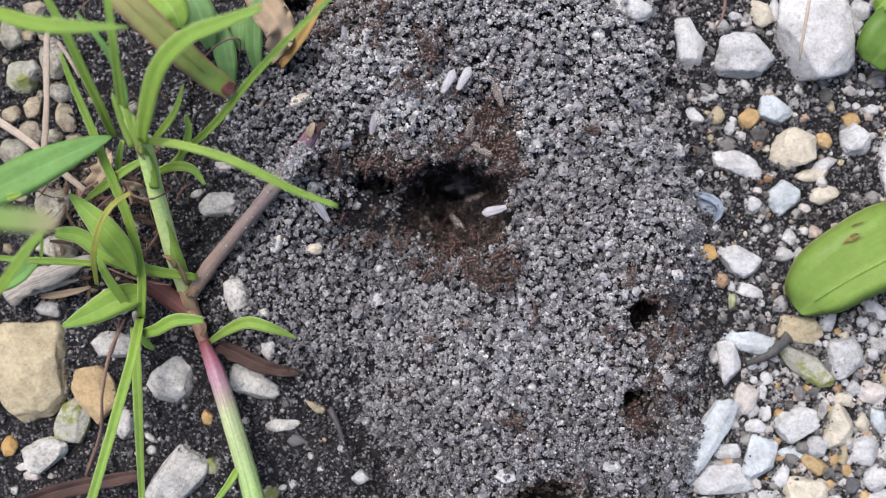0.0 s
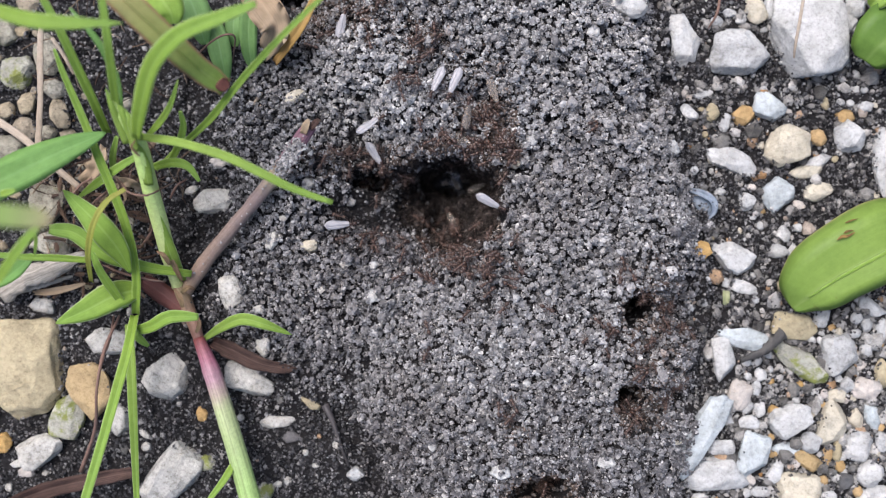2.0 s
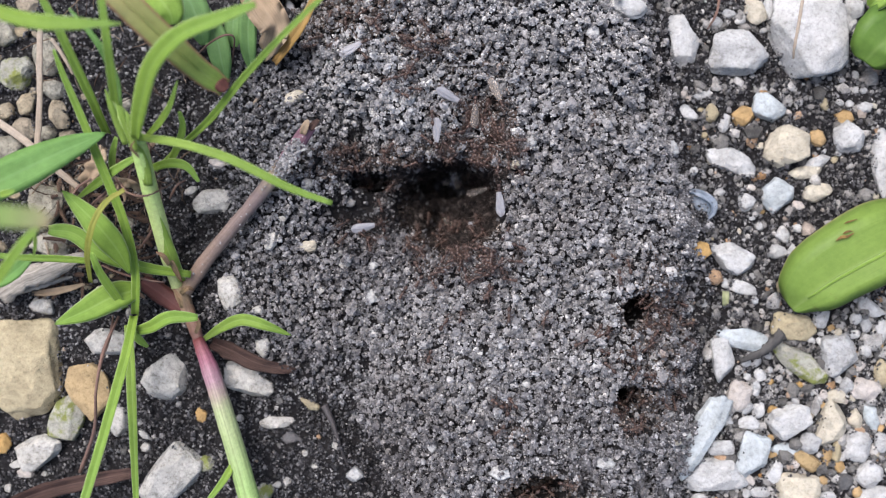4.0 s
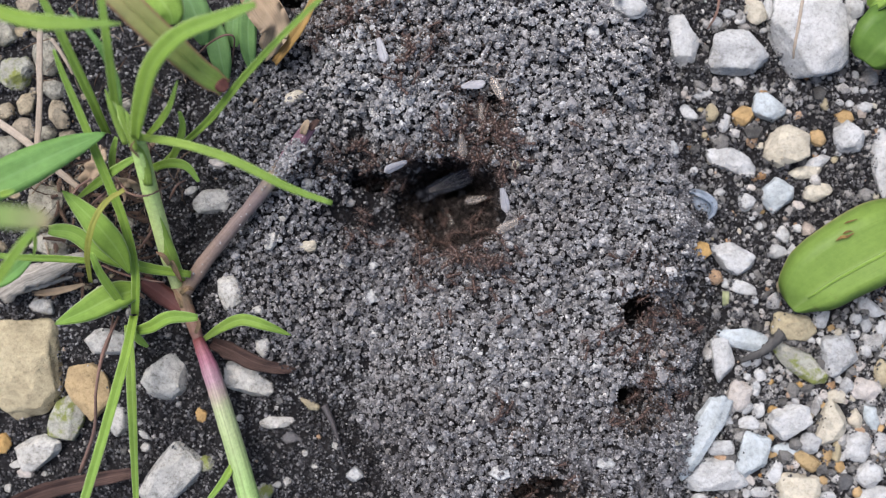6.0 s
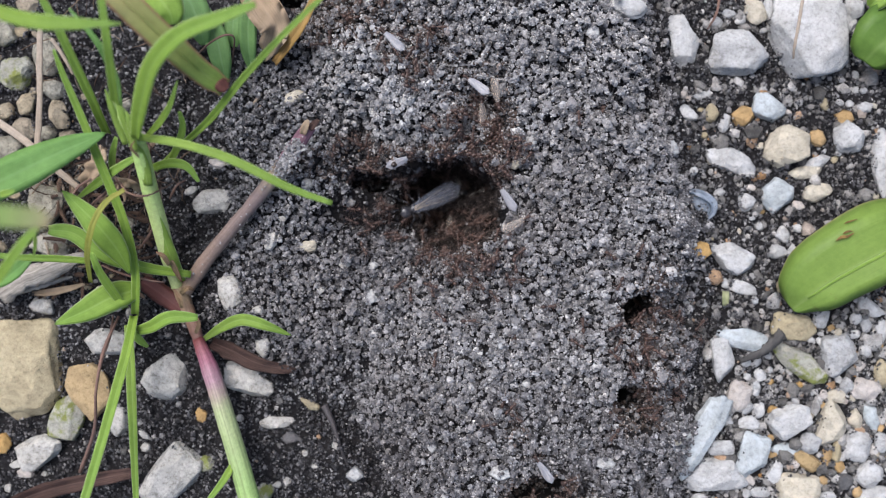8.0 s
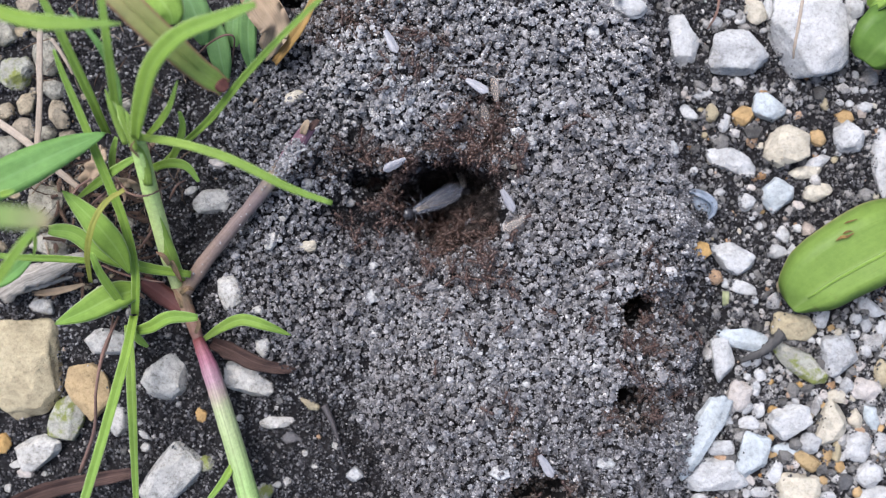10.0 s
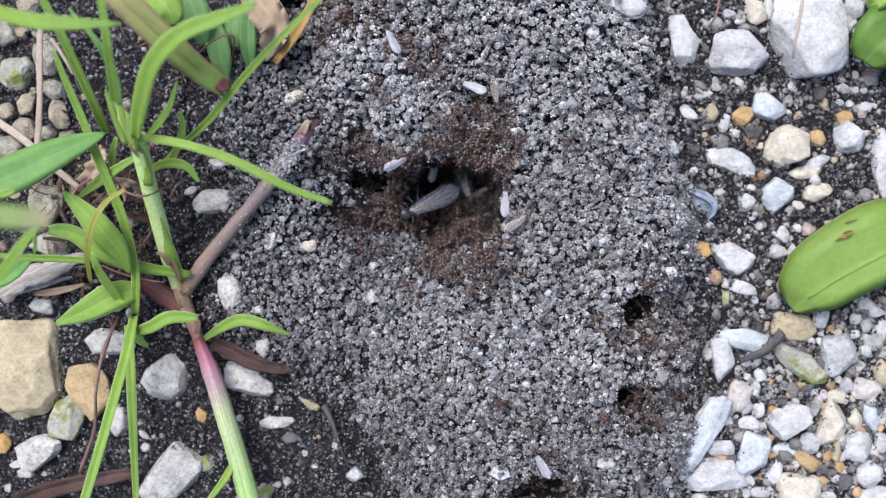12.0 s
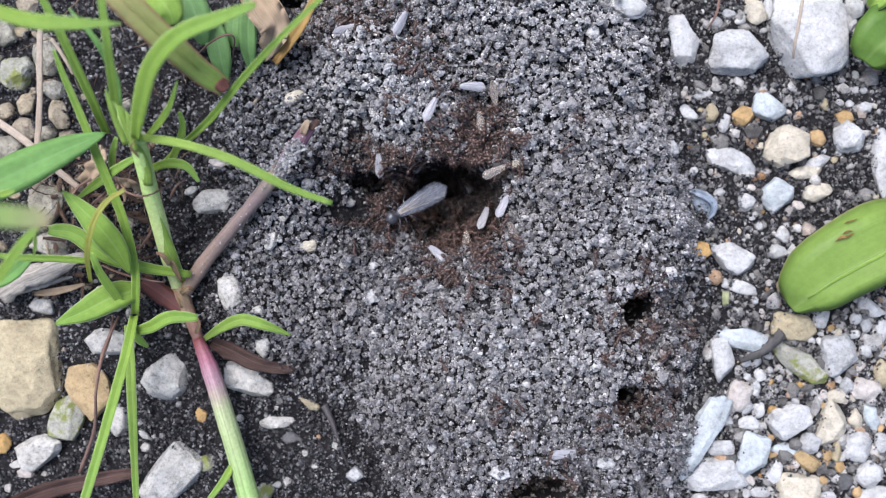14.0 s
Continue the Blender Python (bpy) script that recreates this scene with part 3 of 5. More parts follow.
stone("grey", 425, 740, 14, 14)
stone("white", 540, 802, 12, 12)
stone("white", 558, 825, 13, 10)
stone("white", 255, 770, 26, 12, -35)
stone("grey", 258, 792, 20, 18)
stone("white", 80, 838, 14, 12)
stone("white", 490, 858, 18, 12)
stone("white", 508, 852, 14, 18)
stone("white", 594, 788, 14, 18)
stone("mossy", 31, 132, 64, 58, 12, ((90, 0.75), (-40, 0.7)))
stone("grey", 82, 98, 46, 76, 12)
stone("grey", 95, 158, 44, 38)
stone("pink", 46, 185, 32, 42, -25)
stone("pink", 8, 198, 34, 34)
stone("tan", 104, 202, 34, 60, 20)
stone("cream", 44, 233, 42, 50)
stone("grey", 82, 235, 34, 28, -30)
stone("white", 14, 266, 54, 54, -20)
stone("tan", 118, 239, 32, 20, 10)
stone("grey", 112, 282, 36, 30)
stone("white", 8, 55, 48, 56)
stone("pink", 38, 57, 28, 24)
stone("cream", 92, 80, 22, 14, 20)
stone("pink", 50, 10, 42, 30)
stone("white", 326, 18, 22, 19, label="small white stone chip lying by green leaves")
stone("grey", 86, 362, 64, 78, 10, ((80, 0.7), (-60, 0.75)))
stone("grey", 88, 435, 76, 50)
stone("grey", 75, 540, 48, 34, -15)
stone("pink", 25, 345, 26, 18)
stone("grey", 382, 356, 84, 46, 5, ((90, 0.72), (-90, 0.7), (15, 0.85)))
stone("grey", 338, 338, 26, 16, 20)
stone("grey", 407, 516, 40, 62, 12, ((90, 0.7), (-80, 0.6)))
stone("white", 456, 549, 20, 16)
stone("white", 480, 427, 22, 34, -20)
stone("cream", 546, 437, 30, 22, 10)
stone("pink", 387, 290, 34, 22)
stone("white", 545, 326, 24, 20)
stone("cream", 522, 172, 44, 20, 18)
stone("white", 500, 388, 14, 11)
stone("white", 565, 405, 12, 10)
# pebbles that the ants carried up
stone("white", 656, 526, 26, 28)
stone("white", 610, 467, 22, 18, -30)
stone("white", 568, 514, 16, 16)
stone("grey", 660, 470, 18, 16)
stone("grey", 885, 838, 36, 26)
stone("white", 1049, 57, 22, 20)
stone("white", 940, 249, 20, 20)
stone("grey", 722, 178, 30, 18, 10)
stone("white", 765, 792, 16, 18)
stone("cream", 1127, 249, 16, 18)
stone("cream", 1192, 782, 28, 14)
stone("white", 1041, 672, 14, 12)
stone("grey", 1072, 820, 34, 20)
stone("white", 931, 680, 16, 14)
stone("cream", 912, 292, 20, 16, 20)
stone("white", 1108, 10, 74, 40, -15, label="white limestone chip half buried in crumbs")
# the gravel strip
stone("white", 1206, 72, 58, 98, 12, ((90, 0.8), (-100, 0.7), (180, 0.75)))
stone("grey", 1305, 92, 106, 84, -4, ((90, 0.8), (35, 0.72), (-90, 0.75), (170, 0.8)))
stone("white", 1434, 54, 142, 172, 4, ((-84, 0.74), (2, 0.78), (208, 0.6), (95, 0.9)), label="large blocky pale grey limestone on gravel")
stone("white", 1503, 42, 24, 34)
stone("grey", 1512, 14, 42, 40)
stone("cream", 1335, 18, 36, 54, 25)
stone("white", 1310, 38, 20, 12)
stone("grey", 1359, 15, 22, 42)
stone("blue", 1358, 191, 62, 46, -30, ((80, 0.6), (-80, 0.7)))
stone("grey", 1350, 159, 16, 14)
stone("orange", 1315, 205, 46, 38, 10)
stone("tan", 1261, 200, 24, 34)
stone("tan", 1240, 193, 14, 14)
stone("white", 1215, 199, 46, 24, -28)
stone("grey", 1245, 168, 46, 13, 14)
stone("white", 1282, 219, 20, 34, -22)
stone("cream", 1389, 259, 88, 74, 10, ((150, 0.75), (-75, 0.7)))
stone("orange", 1494, 208, 36, 28, -8)
stone("grey", 1501, 241, 56, 62, 0, ((60, 0.62), (120, 0.66), (-90, 0.7)))
stone("orange", 1447, 245, 30, 32, 20)
stone("tan", 1458, 184, 15, 26, 10)
stone("grey", 1531, 190, 30, 20)
stone("white", 1514, 160, 13, 13)
stone("white", 1528, 161, 13, 12)
stone("grey", 1486, 182, 18, 14)
stone("grey", 1504, 184, 16, 14)
stone("grey", 1185, 263, 32, 30, 10)
stone("white", 1294, 284, 96, 42, -22, ((-90, 0.7),))
stone("blue", 1376, 346, 58, 66, 0, ((60, 0.65), (125, 0.7), (-60, 0.7)))
stone("grey", 1321, 358, 30, 34)
stone("pink", 1328, 332, 18, 13)
stone("white", 1272, 340, 22, 15)
stone("cream", 1447, 341, 56, 34, 10)
stone("cream", 1425, 305, 60, 24, 8)
stone("pink", 1413, 365, 24, 20)
stone("orange", 1345, 375, 18, 10)
stone("grey", 1385, 415, 26, 32)
stone("grey", 1376, 445, 44, 28)
stone("white", 1402, 452, 20, 40)
stone("orange", 1241, 443, 36, 32, -20)
stone("white", 1298, 458, 80, 54, -18)
stone("grey", 1316, 510, 52, 24, -12)
stone("white", 1284, 502, 15, 20)
stone("tan", 1381, 506, 14, 26)
stone("tan", 1405, 579, 84, 48, -8, ((90, 0.75), (-90, 0.72)))
stone("white", 1455, 565, 36, 32, 30, ((-45, 0.5),))
stone("blue", 1315, 600, 100, 40, -12)
stone("white", 1280, 636, 40, 80, 8, ((-70, 0.6), (90, 0.7)))
stone("mossy", 1416, 642, 118, 46, -36)
stone("grey", 1482, 629, 66, 78, 10, ((90, 0.75), (180, 0.78), (-70, 0.7)))
stone("white", 1540, 546, 60, 28, -32)
stone("white", 1515, 565, 22, 22)
stone("white", 1560, 585, 24, 44)
stone("grey", 1532, 575, 22, 30)
stone("white", 1531, 621, 22, 22)
stone("white", 1511, 592, 26, 16)
stone("tan", 1562, 662, 32, 54)
stone("pink", 1531, 690, 54, 40, -14, ((90, 0.7),))
stone("grey", 1499, 683, 24, 30, -15)
stone("cream", 1480, 701, 36, 26)
stone("pink", 1307, 700, 42, 58, -15, ((80, 0.7), (0, 0.8)))
stone("grey", 1338, 685, 17, 32)
stone("grey", 1320, 722, 28, 22, 30)
stone("white", 1342, 725, 22, 32, -20)
stone("white", 1325, 747, 38, 26, -6, ((-90, 0.5),))
stone("white", 1397, 747, 78, 60, 12, ((100, 0.75), (-60, 0.68), (200, 0.72)))
stone("orange", 1369, 726, 22, 16)
stone("orange", 1412, 680, 20, 12, -30)
stone("cream", 1473, 750, 50, 86, -14, ((60, 0.62), (180, 0.75), (-70, 0.75)))
stone("cream", 1513, 742, 28, 42, 10)
stone("blue", 1542, 740, 28, 50, 12)
stone("white", 1515, 789, 52, 56, -12, ((90, 0.75), (180, 0.75), (-90, 0.75)))
stone("blue", 1331, 808, 54, 84, -18, ((90, 0.7), (-60, 0.7)))
stone("blue", 1390, 795, 56, 24, -4, ((-90, 0.6),))
stone("grey", 1433, 785, 42, 38, -20, ((0, 0.6),))
stone("grey", 1275, 793, 50, 28)
stone("blue", 1238, 772, 168, 48, 57, ((90, 0.7), (-90, 0.75)), sink=0.42, label="long bluish white stone slab half covered by crumbs")
stone("white", 1264, 838, 118, 60, 2, ((-90, 0.72), (90, 0.72), (20, 0.75), (150, 0.7)), label="broad flat white limestone chip beside the mound")
stone("white", 1372, 835, 30, 46, -28)
stone("brown", 1428, 816, 56, 30, -28)
stone("pink", 1408, 820, 18, 18)
stone("orange", 1364, 775, 12, 14)
stone("orange", 1366, 805, 20, 14)
stone("orange", 1463, 805, 18, 26)
stone("tan", 1480, 800, 17, 40)
stone("orange", 1485, 826, 19, 24)
stone("cream", 1413, 868, 80, 60, -3, ((90, 0.78), (180, 0.8), (0, 0.85)))
stone("white", 1538, 840, 50, 52, 20, ((-60, 0.7), (120, 0.75)))
stone("white", 1550, 880, 74, 40, 12)
stone("grey", 1562, 782, 30, 38)
stone("dark", 1495, 852, 32, 30)
stone("grey", 1465, 880, 30, 22)
stone("grey", 1345, 872, 44, 20)
stone("white", 1238, 880, 30, 14)
stone("white", 1564, 290, 42, 128, 6, ((170, 0.8),), label="tall white limestone beside a broad green leaf")
stone("grey", 1445, 290, 60, 26, 30)
stone("grey", 1268, 40, 26, 20)
stone("grey", 1290, 25, 26, 18)



def fill(u0, v0, u1, v1, many, small, large, kinds, seed):
    """Strews small stones over a patch wherever no other stone lies."""
    r = random.Random(seed)
    for _ in range(many):
        for _ in range(12):
            u, v, w = r.uniform(u0, u1), r.uniform(v0, v1), r.uniform(small, large)
            if all(math.hypot(u - a, v - b) > c + 0.45 * w for a, b, c in taken) and heap(u, v) < 0.25:
                stone(r.choice(kinds), u, v, w, w * r.uniform(0.6, 0.95), r.uniform(0, 180))
                break


fill(1285, 570, 1600, 900, 70, 12, 26, ("white", "grey", "grey", "cream", "pink", "tan", "orange", "white"), 1)
fill(1180, -10, 1600, 570, 40, 10, 19, ("white", "grey", "grey", "cream", "pink", "tan", "grey"), 2)
fill(-10, -10, 260, 560, 34, 10, 26, ("white", "grey", "pink", "cream", "tan"), 3)
r = np.random.RandomState(8)
u, v = r.uniform(-10, 640, 420), r.uniform(60, 890, 420)
size = np.clip(r.lognormal(math.log(0.3), 0.4, 420), 0.15, 0.75)
tagged(new("pale_grit", crumbs("pale_grit", u, v, land(u, v) + size * 0.5, size, GRIT, 28, 0.75, (ICO_V, ICO_F))), "pale limestone specks scattered on black soil", "gravel", kind="stuff")


# ---- loose soil and grit between the stones ----
def bare(u, v):
    """Where no stone covers the ground."""
    free = np.ones(len(u), bool)
    for cu, cv, w, h, turn in beds:
        near = np.abs(u - cu) + np.abs(v - cv) < w + h
        free[near] &= oval(u[near], v[near], cu, cv, w * 0.47, h * 0.47, turn) > 1
    return free


rs = np.random.RandomState(44)
n = 19000
u, v = rs.uniform(-60, 1640, n), rs.uniform(-60, 950, n)
keep = rs.rand(n) > 1.2 * smooth(heap(u, v), 0.15, 0.6)
u, v = u[keep], v[keep]
u1, v1, z1, s1, _ = clumps(rs, u, v, land, 8.5, 5)
s1 *= 0.8
n = 44000
u, v = rs.uniform(-60, 1640, n), rs.uniform(-60, 950, n)
keep = rs.rand(n) > 1.2 * smooth(heap(u, v), 0.15, 0.6)
u, v = u[keep], v[keep]
s2 = np.clip(rs.lognormal(math.log(0.2), 0.4, len(u)), 0.07, 0.6)
u, v, z, size = np.append(u1, u), np.append(v1, v), np.append(z1, land(u, v) + s2 * 0.25), np.append(s1, s2)
keep = bare(u, v)
u, v, z, size = u[keep], v[keep], z[keep], size[keep]
tagged(new("soil_crumb_layer", crumbs("soil_crumb_layer", u, v, z, size, DARK_GRAINS, 26)), "fine black soil crumbs with pale specks", "soil", kind="stuff")

n = 9500
u, v = rs.uniform(1165, 1640, n), rs.uniform(-60, 950, n)
keep = bare(u, v) & (heap(u, v) < 0.15) & (rs.rand(n) < 0.4 + 0.6 * smooth(v, 480, 620) * smooth(u, 1230, 1330))
u, v = u[keep], v[keep]
size = np.clip(rs.lognormal(math.log(0.36), 0.55, len(u)), 0.15, 1.5)
z = land(u, v) + size * 0.35
tagged(new("grit", crumbs("grit", u, v, z, size, GRIT, 27, 0.75, (ICO_V, ICO_F))), "small angular limestone grit", "gravel", kind="stuff")



# ---- plants ----
def spline(pts, n):
    """n points along a smooth curve through the given ones."""
    p = [Vector(x) for x in pts]
    p = [2 * p[0] - p[1]] + p + [2 * p[-1] - p[-2]]
    out = []
    for k in range(n):
        s = k / (n - 1) * (len(p) - 3)
        i = min(int(s), len(p) - 4)
        t = s - i
        a, b, c, d = p[i:i + 4]
        out.append(0.5 * (2 * b + (c - a) * t + (2 * a - 5 * b + 4 * c - d) * t * t + (3 * b - a - 3 * c + d) * t ** 3))
    return out


def mesh_uv(name, rings, closed, caps, mat):
    """Skins rings of points; u runs round the ring, v along."""
    bm = bmesh.new()
    layer = bm.loops.layers.uv.new("UVMap")
    grid = [[bm.verts.new(p) for p in ring] for ring in rings]
    n, m = len(grid), len(grid[0])
    for i in range(n - 1):
        for j in range(m if closed else m - 1):
            q = (grid[i][j], grid[i][(j + 1) % m], grid[i + 1][(j + 1) % m], grid[i + 1][j])
            f = bm.faces.new(q)
            f.smooth = True
            for lp, (a, b) in zip(f.loops, ((j, i), (j + 1, i), (j + 1, i + 1), (j, i + 1))):
                lp[layer].uv = (a / m if closed else a / (m - 1), b / (n - 1))
    if caps:
        for ring, w in ((grid[0][::-1], 0), (grid[-1], 1)):
            f = bm.faces.new(ring)
            for lp in f.loops:
                lp[layer].uv = (0.5, w)
    me = bpy.data.meshes.new(name)
    bm.to_mesh(me)
    bm.free()
    me.materials.append(mat)
    return me


def blade(parent, name, pts, width, mat, base=0.7, tip=0.04, fold=0.25, wide_at=0.35, lean=0.0, skew=0.0, n=28, label="", torn=0.0, ripple=0.0, blunt=0.8):
    """A leaf blade with thickness along (u, v, height) points; width in tenths of a millimetre, fold the rise of its edges."""
    line = spline([at(*p) for p in pts], n)
    rings = []
    r = random.Random(len(pts) * 1000 + int(pts[0][0] * 7 + pts[0][1]))
    for i, c in enumerate(line):
        t = i / (n - 1)
        d = (line[min(i + 1, n - 1)] - line[max(i - 1, 0)]).normalized()
        side = d.cross(Vector((0, 0, 1)))
        side = side.normalized() if side.length > 0.05 else Vector((1, 0, 0))
        up = side.cross(d).normalized()
        side, up = side * math.cos(lean) + up * math.sin(lean), up * math.cos(lean) - side * math.sin(lean)
        f = base + (1 - base) * math.sin(min(1, t / wide_at) * math.pi / 2) if t < wide_at else tip + (1 - tip) * math.cos((t - wide_at) / (1 - wide_at) * math.pi / 2) ** blunt
        f *= 1 + torn * r.uniform(-0.5, 0.5) * (t > 0.85) + 0.05 * noise.noise(Vector((t * 9, pts[0][0] * 0.37, pts[0][1] * 0.21)))
        hw = width * UNIT * 0.5 * f * (EYE - c.z) / EYE
        wave = ripple * UNIT * math.sin(t * 23 + 1)
        top, low = [], []
        for s in (-1, -0.55, -0.12, 0, 0.12, 0.55, 1):
            w = s * hw * (1 + skew * (1 if s > 0 else -1))
            rise = (fold + 0.04) * hw * abs(s) ** 1.1 + wave * s + 0.06 * hw * s * noise.noise(Vector((t * 5, pts[0][1] * 0.31, 2.2)))
            top.append(c + side * w + up * rise)
            low.append(c + side * w * 0.97 + up * (rise - (0.00018 if abs(s) < 0.9 else 0.00006)))
        rings.append(top + low[::-1])
    # v follows the length, u the breadth: both faces of the blade share the same u
    bm = bmesh.new()
    layer = bm.loops.layers.uv.new("UVMap")
    grid = [[bm.verts.new(p) for p in ring] for ring in rings]
    across = [0.0, 0.225, 0.44, 0.5, 0.56, 0.775, 1.0]
    across = across + across[::-1]
    m = 14
    for i in range(n - 1):
        for j in range(m):
            k = (j + 1) % m
            face = bm.faces.new((grid[i][j], grid[i][k], grid[i + 1][k], grid[i + 1][j]))
            face.smooth = True
            for lp, (a, b) in zip(face.loops, ((j, i), (k, i), (k, i + 1), (j, i + 1))):
                lp[layer].uv = (across[a], b / (n - 1))
    for ring, w in ((grid[0][::-1], 0), (grid[-1], 1)):
        face = bm.faces.new(ring)
        for lp in face.loops:
            lp[layer].uv = (0.5, w)
    bmesh.ops.recalc_face_normals(bm, faces=bm.faces)
    me = bpy.data.meshes.new(name)
    bm.to_mesh(me)
    bm.free()
    me.materials.append(mat)
    ob = new(name, me)
    ob.parent = parent
    return tagged(ob, label)


def stalk(parent, name, pts, widths, mat, n=30, sides=12, rough=0.05, flat=1.0, label=""):
    """A tapering stalk along (u, v, height) points; widths in tenths of a millimetre, spread along it."""
    line = spline([at(*p) for p in pts], n)
    rings = []
    off = Vector((pts[0][0], pts[0][1], 3.3)) * 0.01
    for i, c in enumerate(line):
        t = i / (n - 1) * (len(widths) - 1)
        k = min(int(t), len(widths) - 2)
        rad = (widths[k] + (widths[k + 1] - widths[k]) * (t - k)) * UNIT * 0.5 * (EYE - c.z) / EYE
        d = (line[min(i + 1, n - 1)] - line[max(i - 1, 0)]).normalized()
        side = d.cross(Vector((0, 0, 1)))
        side = side.normalized() if side.length > 0.05 else Vector((1, 0, 0))
        up = side.cross(d).normalized()
        ring = []
        for j in range(sides):
            a = 2 * math.pi * j / sides
            q = 1 + rough * noise.noise(Vector((math.cos(a) * 1.5, math.sin(a) * 1.5, i * 0.5)) + off)
            ring.append(c + (side * math.cos(a) + up * math.sin(a) * flat) * rad * q)
        rings.append(ring)
    ob = new(name, mesh_uv(name, rings, True, True, mat))
    ob.parent = parent
    return tagged(ob, label)


def thing(name, label, category, group=""):
    return tagged(new(name), label, category, group)


grass = thing("grass_plant", "tuft of fresh green grass with a brown stalk", "grass")
stalk(grass, "shoot", [(196, 176, 27), (222, 215, 25), (246, 262, 22), (268, 345, 15), (294, 440, 8), (318, 522, 2)], (13, 25, 31, 30, 30, 28, 18), SHOOT, label="thick pale green shoot")
stalk(grass, "dry_stalk", [(322, 528, 2), (352, 478, 4), (405, 410, 7), (462, 342, 9), (508, 282, 11), (548, 222, 12)], (20, 27, 25, 24, 25, 30, 24), DRY_STEM, rough=0.16, label="dry brown stalk with a purple end")
stalk(grass, "runner", [(350, 600, 4), (372, 655, 5), (398, 735, 6), (422, 815, 7), (446, 900, 8)], (20, 32, 35, 36, 38), PINK_STEM, label="runner fading from purple pink to green")
stalk(grass, "joint", [(312, 505, 3), (328, 540, 3), (344, 580, 3.5), (356, 612, 4)], (22, 27, 22, 18), stem_material("brown_joint", (0.0, (0.3, 0.24, 0.13)), (0.5, (0.26, 0.15, 0.1)), (1.0, (0.24, 0.12, 0.1))), rough=0.2, n=14, label="brown swollen joint")
blade(grass, "sheath", [(250, 498, 2), (290, 525, 4), (340, 564, 4)], 36, leaf_material("dark_red_sheath", (0.1, 0.035, 0.034), (0.16, 0.06, 0.055), (0.17, 0.075, 0.07), through_light=0.08, rough=0.5), tip=0.3, fold=-0.3, label="dark maroon sheath")
blade(grass, "blade", [(240, 246, 26), (246, 200, 30), (268, 118, 34), (318, 62, 37), (385, 34, 39), (452, 8, 40)], 34, GREEN, base=0.55, tip=0.35, wide_at=0.5, fold=0.2)
blade(grass, "blade", [(246, 243, 24), (310, 252, 27), (390, 275, 29), (450, 302, 29), (515, 334, 28), (588, 360, 27)], 17, GREEN_PALE, base=0.8, tip=0.5, wide_at=0.5, fold=0.1)
blade(grass, "blade", [(262, 240, 22), (285, 214, 23), (302, 184, 24), (314, 142, 25)], 13, GREEN, tip=0.15)
blade(grass, "blade", [(296, 296, 12), (314, 262, 17), (324, 226, 21), (318, 198, 23)], 15, GREEN, tip=0.4)
blade(grass, "blade", [(276, 302, 10), (318, 262, 15), (372, 212, 21), (430, 140, 27), (498, 66, 32), (580, -14, 36)], 14, GREEN, tip=0.6, base=0.5, wide_at=0.5, fold=0.45)
blade(grass, "blade", [(268, 298, 15), (304, 289, 17), (332, 296, 17), (352, 322, 16)], 17, GREEN, tip=0.3)
blade(grass, "blade", [(208, 212, 24), (200, 150, 30), (190, 75, 34), (178, -15, 37)], 17, GREEN, tip=0.8, base=0.9)
blade(grass, "blade", [(214, 212, 24), (204, 140, 27), (176, 80, 30), (122, 15, 32)], 15, GREEN_DULL, tip=0.2)
blade(grass, "blade", [(190, 236, 14), (166, 182, 20), (140, 128, 24), (108, 60, 28), (68, -15, 31)], 18, GREEN, tip=0.7, base=0.9, label="grass blade cut by a dark nick")
blade(grass, "blade", [(240, 556, 8), (240, 480, 12), (220, 392, 15), (182, 298, 18), (146, 210, 20), (112, 132, 22), (95, 88, 23)], 17, GREEN, base=0.9, tip=0.3, wide_at=0.4, fold=0.4, n=40)
blade(grass, "blade", [(238, 560, 8), (226, 620, 12), (204, 700, 15), (180, 785, 17), (146, 900, 19)], 19, GREEN, base=0.8, tip=0.85, fold=0.4)
blade(grass, "blade", [(228, 575, 7), (232, 650, 8), (236, 750, 9), (242, 900, 10)], 18, GREEN_PALE, base=0.8, tip=0.5, fold=0.4)
blade(grass, "blade", [(-30, 14, 40), (50, 36, 42), (120, 42, 42), (216, 42, 41)], 29, GREEN, base=0.85, tip=0.05, wide_at=0.45, fold=0.1, label="broad green blade held high over the soil")
blade(grass, "blade", [(-60, 350, 22), (30, 306, 23), (110, 268, 22), (186, 236, 21)], 68, GREEN_DULL, base=0.9, tip=0.05, wide_at=0.3, fold=0.1, label="broad dull green blade")
blade(grass, "blade", [(230, 484, 13), (207, 441, 16), (166, 392, 18), (110, 337, 17)], 48, GREEN, base=0.1, tip=0.03, wide_at=0.52, fold=0.15)
blade(grass, "blade", [(338, 486, 6), (268, 476, 9), (206, 460, 12), (170, 442, 13), (130, 413, 13.5), (86, 407, 13)], 29, GREEN, base=0.42, tip=0.55, wide_at=0.78, fold=0.2)
blade(grass, "blade", [(160, 462, 14), (100, 458, 16), (40, 456, 18), (-30, 450, 20)], 13, GREEN, base=0.8, tip=0.6)
blade(grass, "blade", [(222, 545, 9), (196, 510, 12), (176, 480, 14), (162, 448, 15)], 17, GREEN, tip=0.5)
blade(grass, "blade", [(240, 514, 9), (198, 526, 10.5), (152, 550, 10.5), (97, 574, 9)], 52, GREEN, base=0.6, tip=0.03, wide_at=0.34, fold=0.15)
